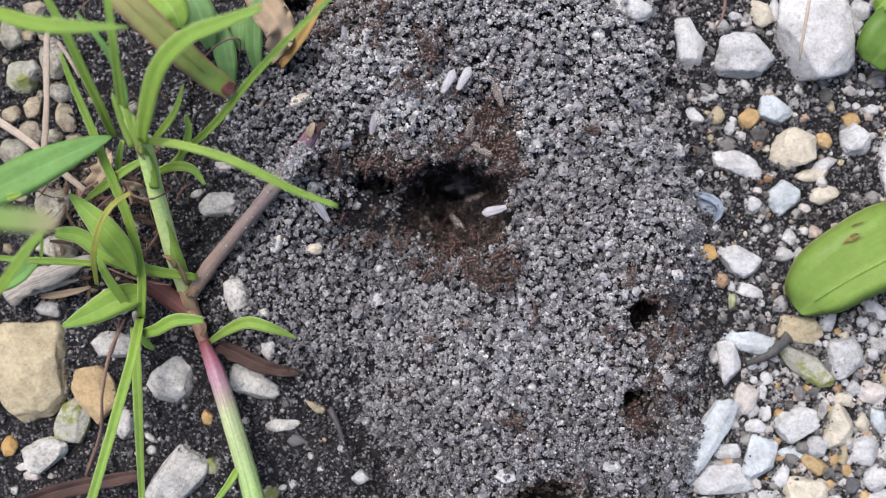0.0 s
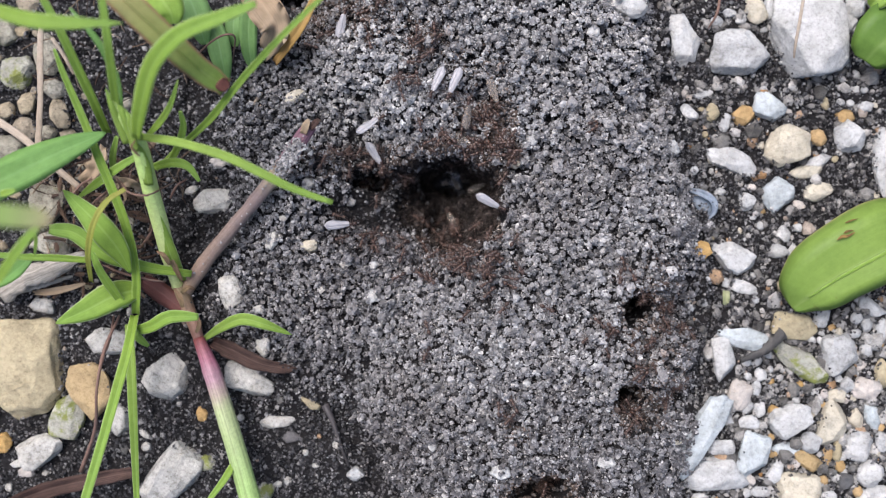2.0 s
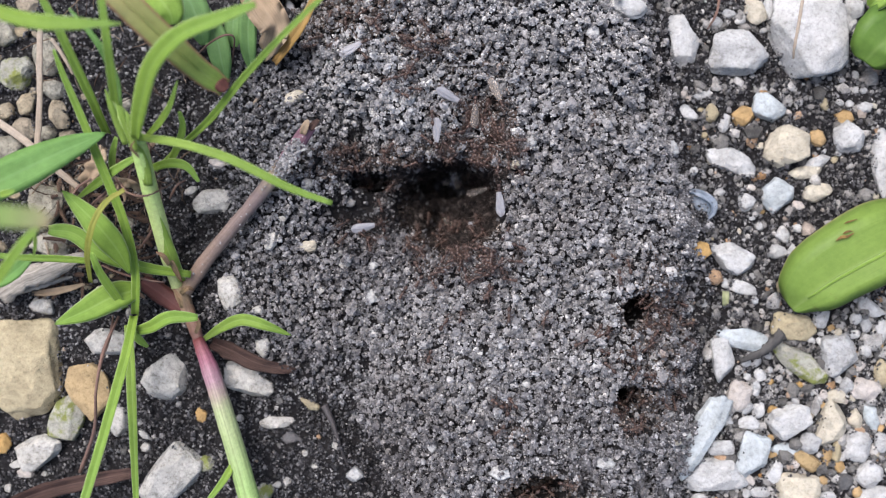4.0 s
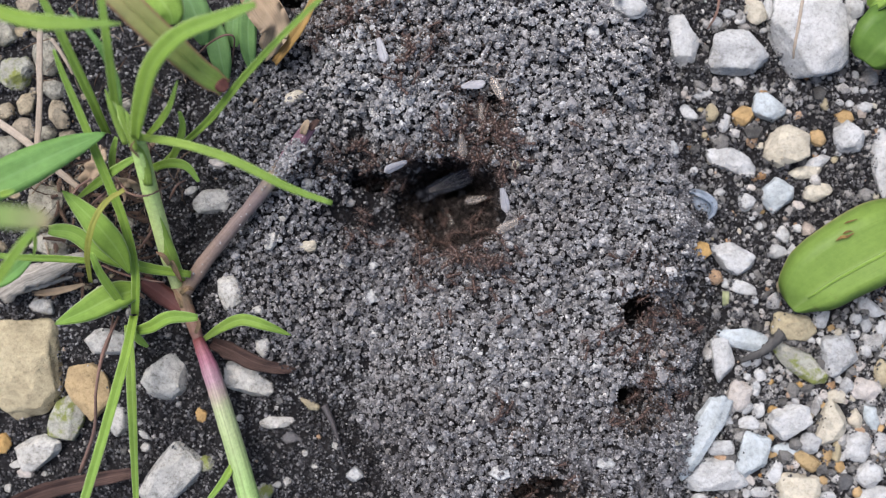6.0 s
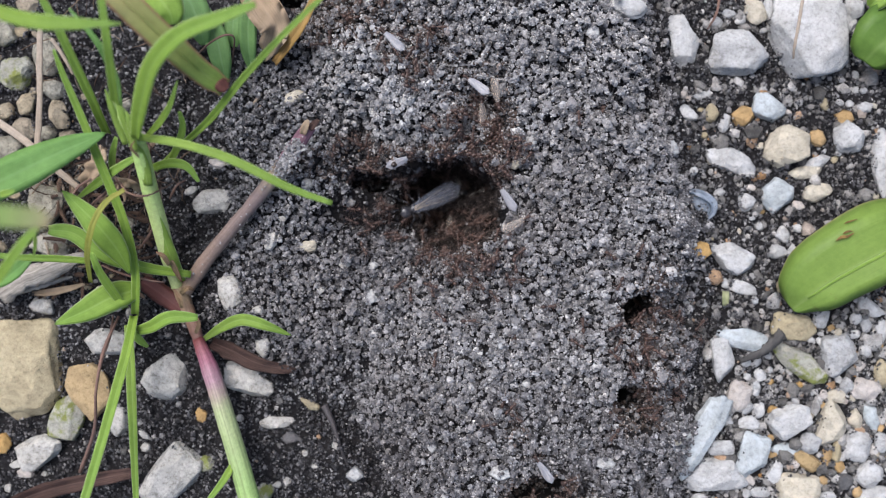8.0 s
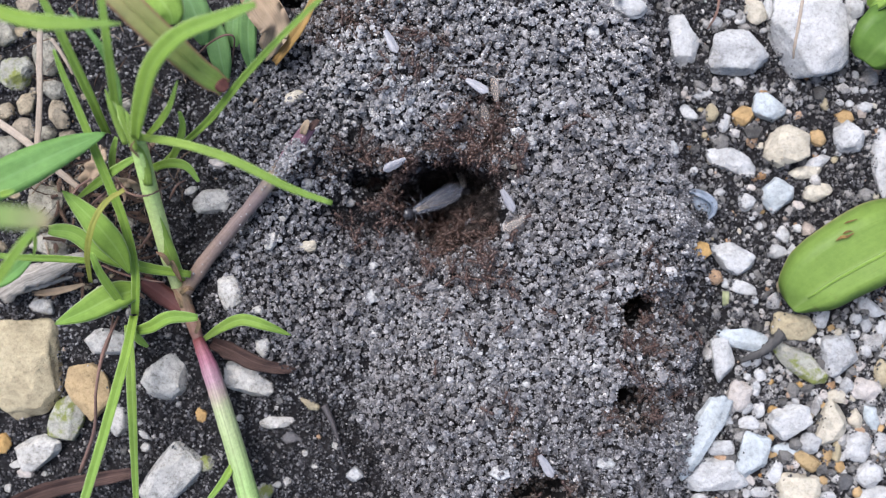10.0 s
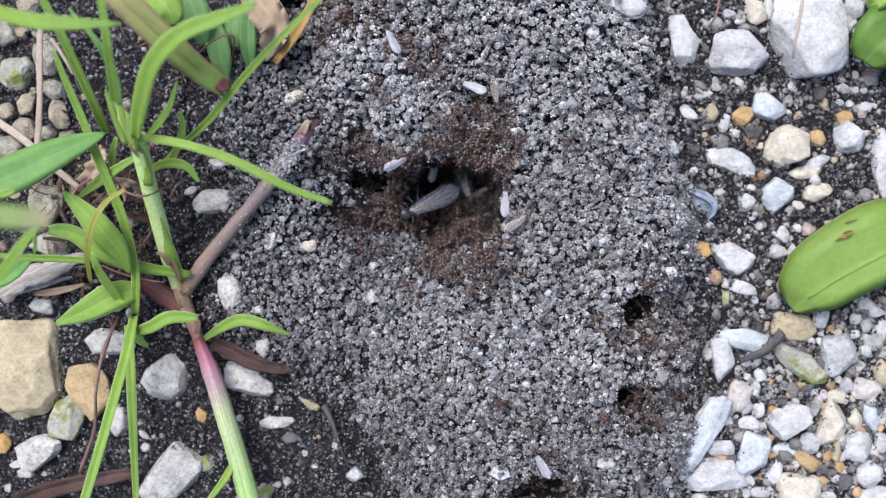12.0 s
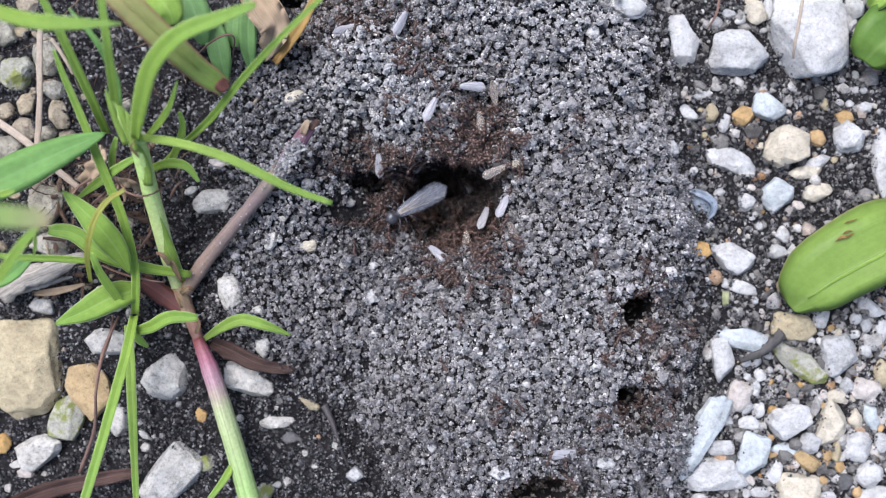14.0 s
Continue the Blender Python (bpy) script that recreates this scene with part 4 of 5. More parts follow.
blade(grass, "blade", [(-40, 380, 66), (20, 384, 68), (66, 388, 68), (88, 391, 68)], 42, leaf_material("green_blade_with_brown_tip", (0.24, 0.42, 0.1), (0.4, 0.33, 0.22), (0.3, 0.38, 0.18)), base=0.9, tip=0.5, fold=0.1, label="blurred green leaf tip held high")
blade(grass, "blade", [(-30, 530, 36), (5, 482, 40), (40, 432, 42), (66, 404, 43)], 20, GREEN, tip=0.5)
blade(grass, "blade", [(226, 588, 6), (264, 580, 10), (300, 562, 12), (350, 562, 12)], 24, GREEN, base=0.5, tip=0.5, wide_at=0.6)
blade(grass, "blade", [(252, 590, 4), (236, 588, 8), (250, 604, 8), (262, 614, 7)], 16, GREEN, tip=0.3)
blade(grass, "blade", [(362, 600, 5), (392, 580, 9), (428, 566, 11), (470, 576, 11), (516, 594, 9)], 22, GREEN_PALE, base=0.4, tip=0.04, wide_at=0.55)
blade(grass, "blade", [(412, 822, 8), (396, 850, 9), (362, 895, 9)], 13, GREEN, tip=0.5)
blade(grass, "blade", [(161, 500, 12), (155, 448, 19), (165, 396, 22), (188, 358, 22), (220, 336, 21)], 12, YELLOWING, tip=0.6, label="thin yellowing blade")
blade(grass, "blade", [(136, 352, 14), (176, 322, 16), (212, 296, 18), (246, 276, 18)], 16, GREEN, base=0.3, tip=0.6)
blade(grass, "blade", [(200, 306, 13), (200, 276, 17), (206, 244, 21)], 15, GREEN_PALE, base=0.8, tip=0.5, n=12)
blade(grass, "blade", [(60, 406, 30), (63, 428, 26), (60, 452, 22)], 9, GREEN, base=0.8, tip=0.4, n=12)
blade(grass, "blade", [(-6, 500, 12), (26, 480, 14), (58, 452, 14)], 30, GREEN_DULL, base=0.8, tip=0.3, n=16)
blade(grass, "blade", [(0, 345, 30), (12, 342, 30), (26, 338, 30)], 14, GREEN, tip=0.3)

strap = thing("strap_leaf", "dull green strap leaf with red edges and torn end", "leaf")
blade(strap, "leaf_blade", [(176, -40, 33), (238, 20, 33), (300, 78, 31), (352, 124, 28), (398, 156, 26)], 52, STRAP, base=1.0, tip=0.62, wide_at=0.3, fold=0.15, torn=0.5)
stalk(strap, "midrib", [(176, -40, 33.3), (238, 20, 33.3), (300, 78, 31.3), (352, 124, 28.3)], (4, 4, 3, 2), STRAP, n=14, sides=6, label="paler midrib")
blade(strap, "torn_end", [(386, 145, 27.2), (394, 152, 26.6), (402, 159, 26.2)], 27, plain_material("dark_red_torn_leaf", (0.09, 0.032, 0.026), (0.2, 0.08, 0.06), 700, 0.6, 0.2), base=0.8, tip=0.5, n=8, torn=0.6, label="dark red torn end")
weed = thing("weed", "low green weed with rounded leaves", "weed")
blade(weed, "leaf", [(250, -40, 18), (284, 0, 20), (300, 22, 20), (306, 44, 19)], 74, GREEN, base=0.8, tip=0.2, wide_at=0.3, fold=0.1)
blade(weed, "leaf", [(316, -30, 9), (338, 8, 10), (352, 44, 10), (362, 80, 8)], 58, SOFT_GREEN, base=0.8, tip=0.2, wide_at=0.3, fold=0.1)
blade(weed, "leaf", [(362, 22, 6), (382, 66, 8), (392, 108, 8), (400, 146, 5)], 42, SOFT_GREEN, base=0.6, tip=0.15, wide_at=0.45, fold=0.1)
blade(weed, "leaf", [(414, 20, 6), (412, 56, 7), (416, 84, 6)], 30, SOFT_GREEN, base=0.6, tip=0.3, wide_at=0.45, fold=0.1)
blade(weed, "leaf", [(452, -10, 10), (440, 32, 10), (440, 84, 8), (446, 126, 5)], 34, SOFT_GREEN, base=0.6, tip=0.2, wide_at=0.4)
stalk(weed, "stem", [(348, 98, 6), (372, 76, 11), (396, 63, 13), (414, 66, 12), (413, 92, 8), (410, 112, 5)], (3, 4, 4, 3, 3), TWIG, n=22, sides=6, label="thin brown arching stem")
dry = thing("dead_leaf", "crumpled tan dead leaf on the soil", "leaf")
blade(dry, "leaf_blade", [(440, -20, 8), (470, 20, 12), (488, 55, 11), (470, 104, 5)], 62, DRY_LEAF, base=0.6, tip=0.15, fold=0.5, ripple=6)
dry = thing("dead_leaf", "dry orange brown grass blade", "leaf")
blade(dry, "leaf_blade", [(486, 112, 6), (512, 76, 11), (536, 40, 14), (566, -20, 17)], 20, DRY_ORANGE, tip=0.6, fold=0.3)

SCAR = plain_material("brown_leaf_scar", (0.1, 0.06, 0.025), (0.24, 0.15, 0.05), 1800, 0.8, 0.1)
broad = thing("broad_leaf", "glossy green leaf with a brown spot", "leaf")
blade(broad, "leaf_blade", [(1720, 366, 5), (1640, 408, 8), (1568, 448, 10), (1490, 490, 9), (1436, 524, 7), (1402, 548, 4)], 146, BROADLEAF, base=0.35, tip=0.06, wide_at=0.5, fold=0.0, skew=0.34, n=60, blunt=0.62, ripple=2.0)
stalk(broad, "midrib", [(1720, 366, 5.1), (1640, 408, 8.1), (1568, 448, 10.1), (1490, 490, 9.15), (1430, 528, 7.15)], (9, 7, 6, 3), GREEN_PALE, n=20, sides=8, flat=0.3, label="paler midrib")
for pts, width in (([(1480, 426, 10.22), (1490, 420, 10.28), (1500, 419, 10.3), (1512, 412, 10.28)], 6), ([(1492, 414, 10.28), (1500, 410, 10.3), (1510, 409, 10.3)], 4), ([(1494, 396, 10.3), (1504, 392, 10.32), (1518, 388, 10.3)], 3)):
    blade(broad, "brown_spot", pts, width, SCAR, base=0.2, tip=0.1, fold=0.0, n=14, torn=0.6, label="brown scar")
broad = thing("broad_leaf", "small round green leaf", "leaf")
blade(broad, "leaf_blade", [(1640, 40, 6), (1590, 60, 8), (1556, 82, 8), (1530, 110, 6)], 130, DARK_BROADLEAF, base=0.5, tip=0.35, wide_at=0.4, fold=0.1)
broad = thing("broad_leaf", "pale green leaf tip", "leaf")
blade(broad, "leaf_blade", [(1580, -40, 8), (1564, -16, 9), (1550, 2, 9), (1538, 12, 8)], 46, GREEN_PALE, tip=0.2)

t = thing("straw", "bleached flattened straw lying on the pebbles", "straw", "dry litter")
stalk(t, "stem", [(72, 30, 8), (70, 100, 7), (70, 180, 6), (66, 262, 5)], (9, 12, 10, 12), STRAW, flat=0.4, rough=0.25)
t = thing("straw", "pale curved straw lying on the pebbles", "straw", "dry litter")
stalk(t, "stem", [(-20, 206, 4), (40, 246, 5), (90, 292, 5), (146, 338, 4)], (14, 14, 13, 10), STRAW, flat=0.5)
t = thing("straw", "thin straw lying on a pale stone", "straw", "dry litter")
stalk(t, "stem", [(1422, -10, 13), (1414, 40, 13), (1406, 84, 12), (1404, 104, 11)], (6, 6, 5, 3), STRAW)
t = thing("straw", "short thin straw on the soil", "straw", "dry litter")
stalk(t, "stem", [(440, 194, 2), (455, 176, 3), (470, 158, 2)], (6, 6, 5), STRAW)
t = thing("straw", "thin pale straw under the grass", "straw", "dry litter")
stalk(t, "stem", [(92, 70, 3), (112, 100, 4), (130, 132, 3)], (7, 7, 6), STRAW)
t = thing("twig", "thin brown twig across the stones", "twig", "dry litter")
stalk(t, "stem", [(210, 560, 6), (184, 620, 8), (170, 690, 9), (167, 760, 6), (142, 836, 3)], (4, 7, 5, 6, 8), TWIG)
t = thing("twig", "dark twig lying on black soil", "twig", "dry litter")
stalk(t, "stem", [(574, 718, 1), (588, 748, 1.5), (602, 790, 1.5), (616, 826, 1)], (14, 10, 6, 4), stem_material("damp_black_twig", (0.0, (0.07, 0.062, 0.065)), (1.0, (0.05, 0.045, 0.045))))
t = thing("twig", "thin brown twig among grit", "twig", "dry litter")
stalk(t, "stem", [(1274, -10, 3), (1268, 24, 3), (1252, 52, 2)], (5, 5, 3), TWIG)
# A slate-dark shadowy patch among the stones, put in as a flat dark strip.
t = thing("twig", "flat dark strip added for a shadowy patch", "twig", "dry litter")
stalk(t, "stem", [(1385, 590, 3), (1350, 622, 4), (1310, 640, 3)], (22, 16, 7), stem_material("dark_patch_strip", (0.0, (0.075, 0.07, 0.066)), (1.0, (0.05, 0.047, 0.045))), rough=0.6, flat=0.5)
t = thing("dead_leaf", "withered maroon leaf strip on soil", "leaf", "dry litter")
blade(t, "leaf_blade", [(20, 890, 2), (90, 866, 4), (160, 850, 5), (246, 834, 3)], 30, MAROON, base=0.6, tip=0.5, fold=0.6, ripple=4, torn=0.5, n=44)
t = thing("dead_leaf", "withered dark brown leaf strip by the runner", "leaf", "dry litter")
blade(t, "leaf_blade", [(376, 606, 3), (412, 622, 5), (462, 645, 5), (524, 656, 3)], 30, MAROON, base=0.6, tip=0.3, fold=0.6, ripple=4, torn=0.5, n=44)
t = thing("dead_leaf", "tan dry leaf strip beside the wood chip", "leaf", "dry litter")
blade(t, "leaf_blade", [(58, 520, 2), (92, 517, 4), (122, 511, 4), (150, 503, 3)], 13, DRY_LEAF, base=0.5, tip=0.3, fold=0.4, n=16)
t = thing("dead_leaf", "crumpled brown leaf under the grass", "leaf", "dry litter")
blade(t, "leaf_blade", [(146, 336, 3), (164, 306, 5), (176, 284, 5), (184, 262, 3)], 30, DRY_LEAF, base=0.4, tip=0.3, fold=0.5, ripple=7, torn=0.5)
t = thing("dead_leaf", "shrivelled brown leaf caught at the shoot", "leaf", "dry litter")
blade(t, "leaf_blade", [(200, 344, 6), (212, 326, 9), (232, 326, 9), (256, 340, 6)], 18, DRY_LEAF, base=0.5, tip=0.3, fold=0.6, ripple=6, torn=0.5)
t = thing("wood_chip", "split weathered grey wood chip with frayed ends", "wood chip")
stalk(t, "chip", [(2, 524, 3), (40, 498, 5), (92, 476, 6), (150, 452, 5)], (30, 36, 34, 14), GREY_WOOD, rough=0.5, flat=0.45, sides=16)
stalk(t, "splinter", [(20, 520, 3), (70, 505, 4), (128, 490, 4)], (10, 14, 4), GREY_WOOD, rough=0.5, flat=0.5)

SHELL = plain_material("bluish_shell", (0.13, 0.16, 0.2), (0.24, 0.28, 0.33), 600, 0.45, 0.4, 0.3)
t = thing("shell_fragment", "thin curved bluish shell fragment on soil", "shell")
blade(t, "rim", [(1206, 336, 0.5), (1236, 342, 1.5), (1260, 356, 2), (1262, 376, 1.5), (1246, 392, 0.5)], 13, SHELL, base=0.3, tip=0.3, fold=0.5)
blade(t, "inner_face", [(1222, 352, 0.6), (1240, 362, 1), (1250, 372, 1.2), (1240, 386, 0.6)], 24, SHELL, base=0.5, tip=0.4, fold=-0.3)
t = thing("leaf_scrap", "tiny pale green leaf scrap on soil", "leaf")
blade(t, "scrap", [(1284, 516, 2), (1284, 528, 2.5), (1283, 541, 2)], 13, plain_material("faded_olive_scrap", (0.2, 0.22, 0.11), (0.3, 0.31, 0.17), 900, 0.7, 0.2), base=0.8, tip=0.7, n=8)

# crumbs that cling to the dry stalk, and its torn end
def stuck_crumbs(many):
    r = np.random.RandomState(5)
    path = spline([(322, 528, 3.4), (352, 478, 5.4), (405, 410, 8.3), (462, 342, 10.3), (508, 282, 12.3), (548, 222, 13.3)], 60)
    rows = []
    for s in r.rand(many):
        top = r.rand() < 0.97
        p = path[int(59 * (0.74 + 0.16 * s if top else 0.9 * s))]
        q = at(p.x + r.normal(0, 7), p.y + r.normal(0, 7), p.z - 0.1 + 0.35 * r.rand() * (2 if top else 1))
        rows.append((q.x / UNIT + 784, 441 - q.y / UNIT, q.z * 1000))
    u, v, z = np.array(rows).T
    return crumbs("clinging_crumb_layer", u, v, z, 0.1 + 0.18 * r.rand(many) ** 2, PALE_GRAINS, 6, shape=(ICO_V, ICO_F))


part("clinging_crumb_layer", stuck_crumbs(800), grass, "pale soil crumbs stuck to the stalk")
blade(grass, "torn_sheath", [(536, 238, 13), (540, 224, 13.5), (545, 212, 13)], 14, DRY_LEAF, base=0.8, tip=0.2, n=10, torn=0.5, label="torn tan sheath end")
blade(grass, "torn_sheath", [(548, 230, 13), (557, 219, 13), (564, 212, 12)], 12, MAROON, base=0.8, tip=0.3, n=10, torn=0.5, label="torn brown sheath end")

# overlapping sheaths round the shoot, and rootlets at its foot
PAPERY = leaf_material("papery_brown_sheath", (0.34, 0.25, 0.15), (0.26, 0.15, 0.1), (0.3, 0.2, 0.13), through_light=0.2, rough=0.7, streak=0.6)
for pts, width in (([(222, 256, 24.5), (208, 220, 26), (196, 188, 27.5), (186, 158, 28)], 14), ([(236, 262, 24), (224, 226, 26), (214, 200, 27), (206, 176, 27)], 15),
                   ([(240, 270, 24), (234, 240, 26), (228, 214, 27), (222, 196, 27)], 12), ([(262, 330, 18.5), (256, 300, 20.5), (246, 270, 23), (238, 252, 25)], 22)):
    blade(grass, "sheath", pts, width, GREEN_PALE, base=0.8, tip=0.15, fold=-0.35, n=16, label="pale green wrapped sheath")
blade(grass, "sheath", [(318, 500, 4.5), (304, 462, 8.5), (290, 420, 11), (280, 385, 13.5)], 24, GREEN_PALE, base=0.9, tip=0.3, fold=-0.4, n=20, label="pale green wrapped sheath")
for pts, width in (([(300, 470, 9.5), (290, 454, 11), (276, 446, 11)], 9), ([(304, 462, 9.5), (312, 480, 8), (322, 500, 6)], 10), ([(320, 520, 4.5), (332, 510, 6), (344, 514, 5)], 9),
                   ([(322, 545, 5.5), (318, 528, 6.5), (308, 512, 6.5)], 9), ([(246, 278, 25), (232, 262, 26.5), (238, 250, 27)], 5), ([(346, 590, 5.5), (352, 575, 6.5), (348, 560, 6.5)], 8)):
    blade(grass, "torn_sheath", pts, width, PAPERY, base=0.7, tip=0.2, n=10, torn=0.5, label="torn papery brown sheath")
for pts in (((168, 362, 8), (206, 322, 14), (226, 342, 18), (262, 346, 19), (310, 322, 10)), ((150, 372, 5), (190, 340, 8), (222, 330, 9), (232, 300, 8)), ((300, 352, 3), (312, 330, 5), (330, 318, 3)),
            ((180, 470, 6), (220, 486, 9), (262, 496, 10), (292, 500, 9)), ((246, 440, 4), (262, 420, 5), (270, 402, 5), (268, 380, 4)), ((150, 440, 10), (156, 480, 9), (162, 500, 6)),
            ((200, 560, 5), (196, 590, 7), (188, 622, 5)), ((205, 316, 12), (212, 330, 13), (208, 344, 12)), ((120, 360, 4), (140, 330, 5), (162, 316, 5), (176, 290, 4))):
    stalk(grass, "rootlet", pts, (3, 5, 4, 2), TWIG, n=16, sides=6, rough=0.5, label="thin brown rootlet")

# shreds of dead plants under the grass
def shreds():
    r = random.Random(9)
    bm = bmesh.new()
    for k in range(260):
        u, v = r.uniform(60, 340), r.choice((r.uniform(0, 180), r.uniform(250, 480), r.uniform(280, 380)))
        a, n, ln, w = r.uniform(0, math.pi), 5, r.uniform(20, 70), r.uniform(1.2, 2.6)
        if k > 130:
            u, v, ln, w = r.uniform(70, 270), r.uniform(255, 520), r.uniform(14, 46), r.uniform(3, 9)
        bend, z = r.uniform(-0.6, 0.6), r.uniform(0.8, 4)
        rows = []
        for i in range(n):
            s = i / (n - 1) - 0.5
            d = a + bend * s
            p = Vector((u + ln * s * math.cos(d), v + ln * s * math.sin(d)))
            q = Vector((-math.sin(d), math.cos(d))) * w * 0.5 * (1.1 - abs(s))
            zz = z + 1.5 * s * bend
            rows.append([bm.verts.new(at(*x)) for x in ((p.x - q.x, p.y - q.y, zz), (p.x, p.y, zz + 0.15), (p.x + q.x, p.y + q.y, zz), (p.x, p.y, zz - 0.1))])
        for x, y in zip(rows, rows[1:]):
            for j in range(4):
                bm.faces.new((x[j], x[(j + 1) % 4], y[(j + 1) % 4], y[j]))
    bmesh.ops.recalc_face_normals(bm, faces=bm.faces)
    me = bpy.data.meshes.new("plant_litter")
    bm.to_mesh(me)
    bm.free()
    me.materials.append(grain_material("dead_plant_shreds", (0.0, (0.04, 0.026, 0.02)), (0.5, (0.1, 0.064, 0.046)), (0.85, (0.22, 0.16, 0.11)), (1.0, (0.4, 0.33, 0.26))))
    return new("plant_litter", me)


tagged(shreds(), "brown shreds of dead grass under the tuft", "plant litter", kind="stuff")


# ---- ants ----
def lump(rx, ry, rz, bend=0.0, point=0.0, segs=12):
    """A smooth body segment, half-sizes in millimetres, longest along x, drawn out to a point behind."""
    bm = bmesh.new()
    bmesh.ops.create_uvsphere(bm, u_segments=segs, v_segments=8, radius=1)
    for x in bm.verts:
        c = x.co.copy()
        k = 1 - point * max(0.0, -c.x) ** 1.5
        x.co = Vector((c.x * rx, c.y * ry * k, c.z * rz * k + bend * c.x * c.x)) * 0.001
    for f in bm.faces:
        f.smooth = True
    return bm


def limb(pts, radii, sides=5):
    """A jointed limb through points in millimetres."""
    bm = bmesh.new()
    rings = []
    for i, p in enumerate(pts):
        c = Vector(p)
        d = (Vector(pts[min(i + 1, len(pts) - 1)]) - Vector(pts[max(i - 1, 0)])).normalized()
        side = d.cross(Vector((0.1, 0.2, 1))).normalized()
        up = side.cross(d)
        rings.append([bm.verts.new((c + (side * math.cos(2 * math.pi * j / sides) + up * math.sin(2 * math.pi * j / sides)) * radii[i]) * 0.001) for j in range(sides)])
    for a, b in zip(rings, rings[1:]):
        for j in range(sides):
            bm.faces.new((a[j], a[(j + 1) % sides], b[(j + 1) % sides], b[j])).smooth = True
    bm.faces.new(rings[0][::-1])
    bm.faces.new(rings[-1])
    bmesh.ops.recalc_face_normals(bm, faces=bm.faces)
    return bm


def wing(length, width, side, droop=0.0, spread=0.0, over=0.42):
    """A long oval wing from its root, lying back along -x."""
    bm = bmesh.new()
    n, rows = 18, []
    for i in range(n + 1):
        t = i / n
        w = width * (0.46 + 0.54 * math.sin(min(1, t / 0.6) * math.pi / 2) ** 1.2) * (1 if t < 0.76 else math.sqrt(max(0.04, 1 - ((t - 0.76) / 0.245) ** 2)))
        w *= 1 + 0.05 * math.sin(9 * t + side)
        row = []
        for j in range(4):
            s = j / 3 + spread * t
            z = 0.10 * math.sin(j / 3 * math.pi) * (0.4 + t) - droop * s
            row.append(Vector((-t * length * (1 - 0.04 * abs(j - 1) / 2), side * (s - over) * w, z + 0.12 * t)))
        rows.append(row)
    top = [[bm.verts.new(p * 0.001) for p in r] for r in rows]
    low = [[bm.verts.new((p - Vector((0, 0, 0.03))) * 0.001) for p in r] for r in rows]
    for i in range(n):
        for j in range(3):
            bm.faces.new((top[i][j], top[i][j + 1], top[i + 1][j + 1], top[i + 1][j])).smooth = True
            bm.faces.new((low[i][j], low[i + 1][j], low[i + 1][j + 1], low[i][j + 1])).smooth = True
        bm.faces.new((top[i][0], top[i + 1][0], low[i + 1][0], low[i][0]))
        bm.faces.new((top[i][3], low[i][3], low[i + 1][3], top[i + 1][3]))
    bmesh.ops.recalc_face_normals(bm, faces=bm.faces)
    return bm


def veins(length, width, side):
    """Three thin ribs along a wing and a leading edge."""
    bm = bmesh.new()
    for s0, s1, end in ((-0.3, -0.5, 0.9), (-0.1, -0.2, 0.92), (0.0, 0.12, 0.8), (0.05, 0.3, 0.62)):
        rows = []
        for i in range(6):
            t = end * i / 5
            w = width * (0.3 + 0.7 * math.sin(min(1, t / 0.68) * math.pi / 2) ** 1.2)
            y = side * (s0 + (s1 - s0) * t) * w
            z = 0.1 * math.sin(max(0.0, s0 + (s1 - s0) * t + 0.25) * math.pi) * (0.4 + t) + 0.12 * t
            h = 0.012 * width * (1.2 - t)
            rows.append([bm.verts.new(Vector((-t * length, y + dy, z + dz)) * 0.001) for dy, dz in ((-h, 0), (0, 0.05), (h, 0), (0, -0.05))])
        for a, b in zip(rows, rows[1:]):
            for j in range(4):
                bm.faces.new((a[j], a[(j + 1) % 4], b[(j + 1) % 4], b[j]))
    bmesh.ops.recalc_face_normals(bm, faces=bm.faces)
    return bm


def wing_material(name, tint, clear, rough=0.35, spec=0.5):
    m, nt, b = material(name, rough, spec)
    co = object_coord(nt)
    nt.links.new(ramp(nt, noise_out(nt, co, 900, 4), (0.3, tuple(c * 0.8 for c in tint)), (0.6, tint)), b.inputs["Base Color"])
    glass = nt.nodes.new("ShaderNodeBsdfTransparent")
    mx = nt.nodes.new("ShaderNodeMixShader")
    mx.inputs[0].default_value = clear
    nt.links.new(b.outputs[0], mx.inputs[1])
    nt.links.new(glass.outputs[0], mx.inputs[2])
    nt.links.new(mx.outputs[0], nt.nodes["Material Output"].inputs[0])
    return m


RED_BROWN = plain_material("red_brown_ant_shell", (0.046, 0.027, 0.021), (0.098, 0.056, 0.042))
DARK_BROWN = plain_material("dark_brown_ant_shell", (0.03, 0.016, 0.013), (0.06, 0.032, 0.022))
BLACK_SHELL = plain_material("glossy_black_ant_shell", (0.028, 0.028, 0.033), (0.06, 0.058, 0.064), rough=0.2)
PALE_VEIN = plain_material("pale_tan_wing_vein", (0.3, 0.25, 0.2), (0.46, 0.4, 0.34))
MILKY = wing_material("milky_ant_wing", (0.46, 0.45, 0.47), 0.5)
SMOKY = wing_material("clear_ant_wing", (0.32, 0.27, 0.23), 0.64)
QUEENLY = wing_material("veined_queen_wing", (0.27, 0.29, 0.35), 0.86, 0.22, 1.0)


def body_part(name, bm, mat, parent, label=""):
    me = bpy.data.meshes.new(name)
    bm.to_mesh(me)
    bm.free()
    me.materials.append(mat)
    ob = new(name, me)
    ob.parent = parent
    return tagged(ob, label)


def shift(bm, x, y, z):
    bmesh.ops.translate(bm, vec=(x * 0.001, y * 0.001, z * 0.001), verts=bm.verts)
    return bm


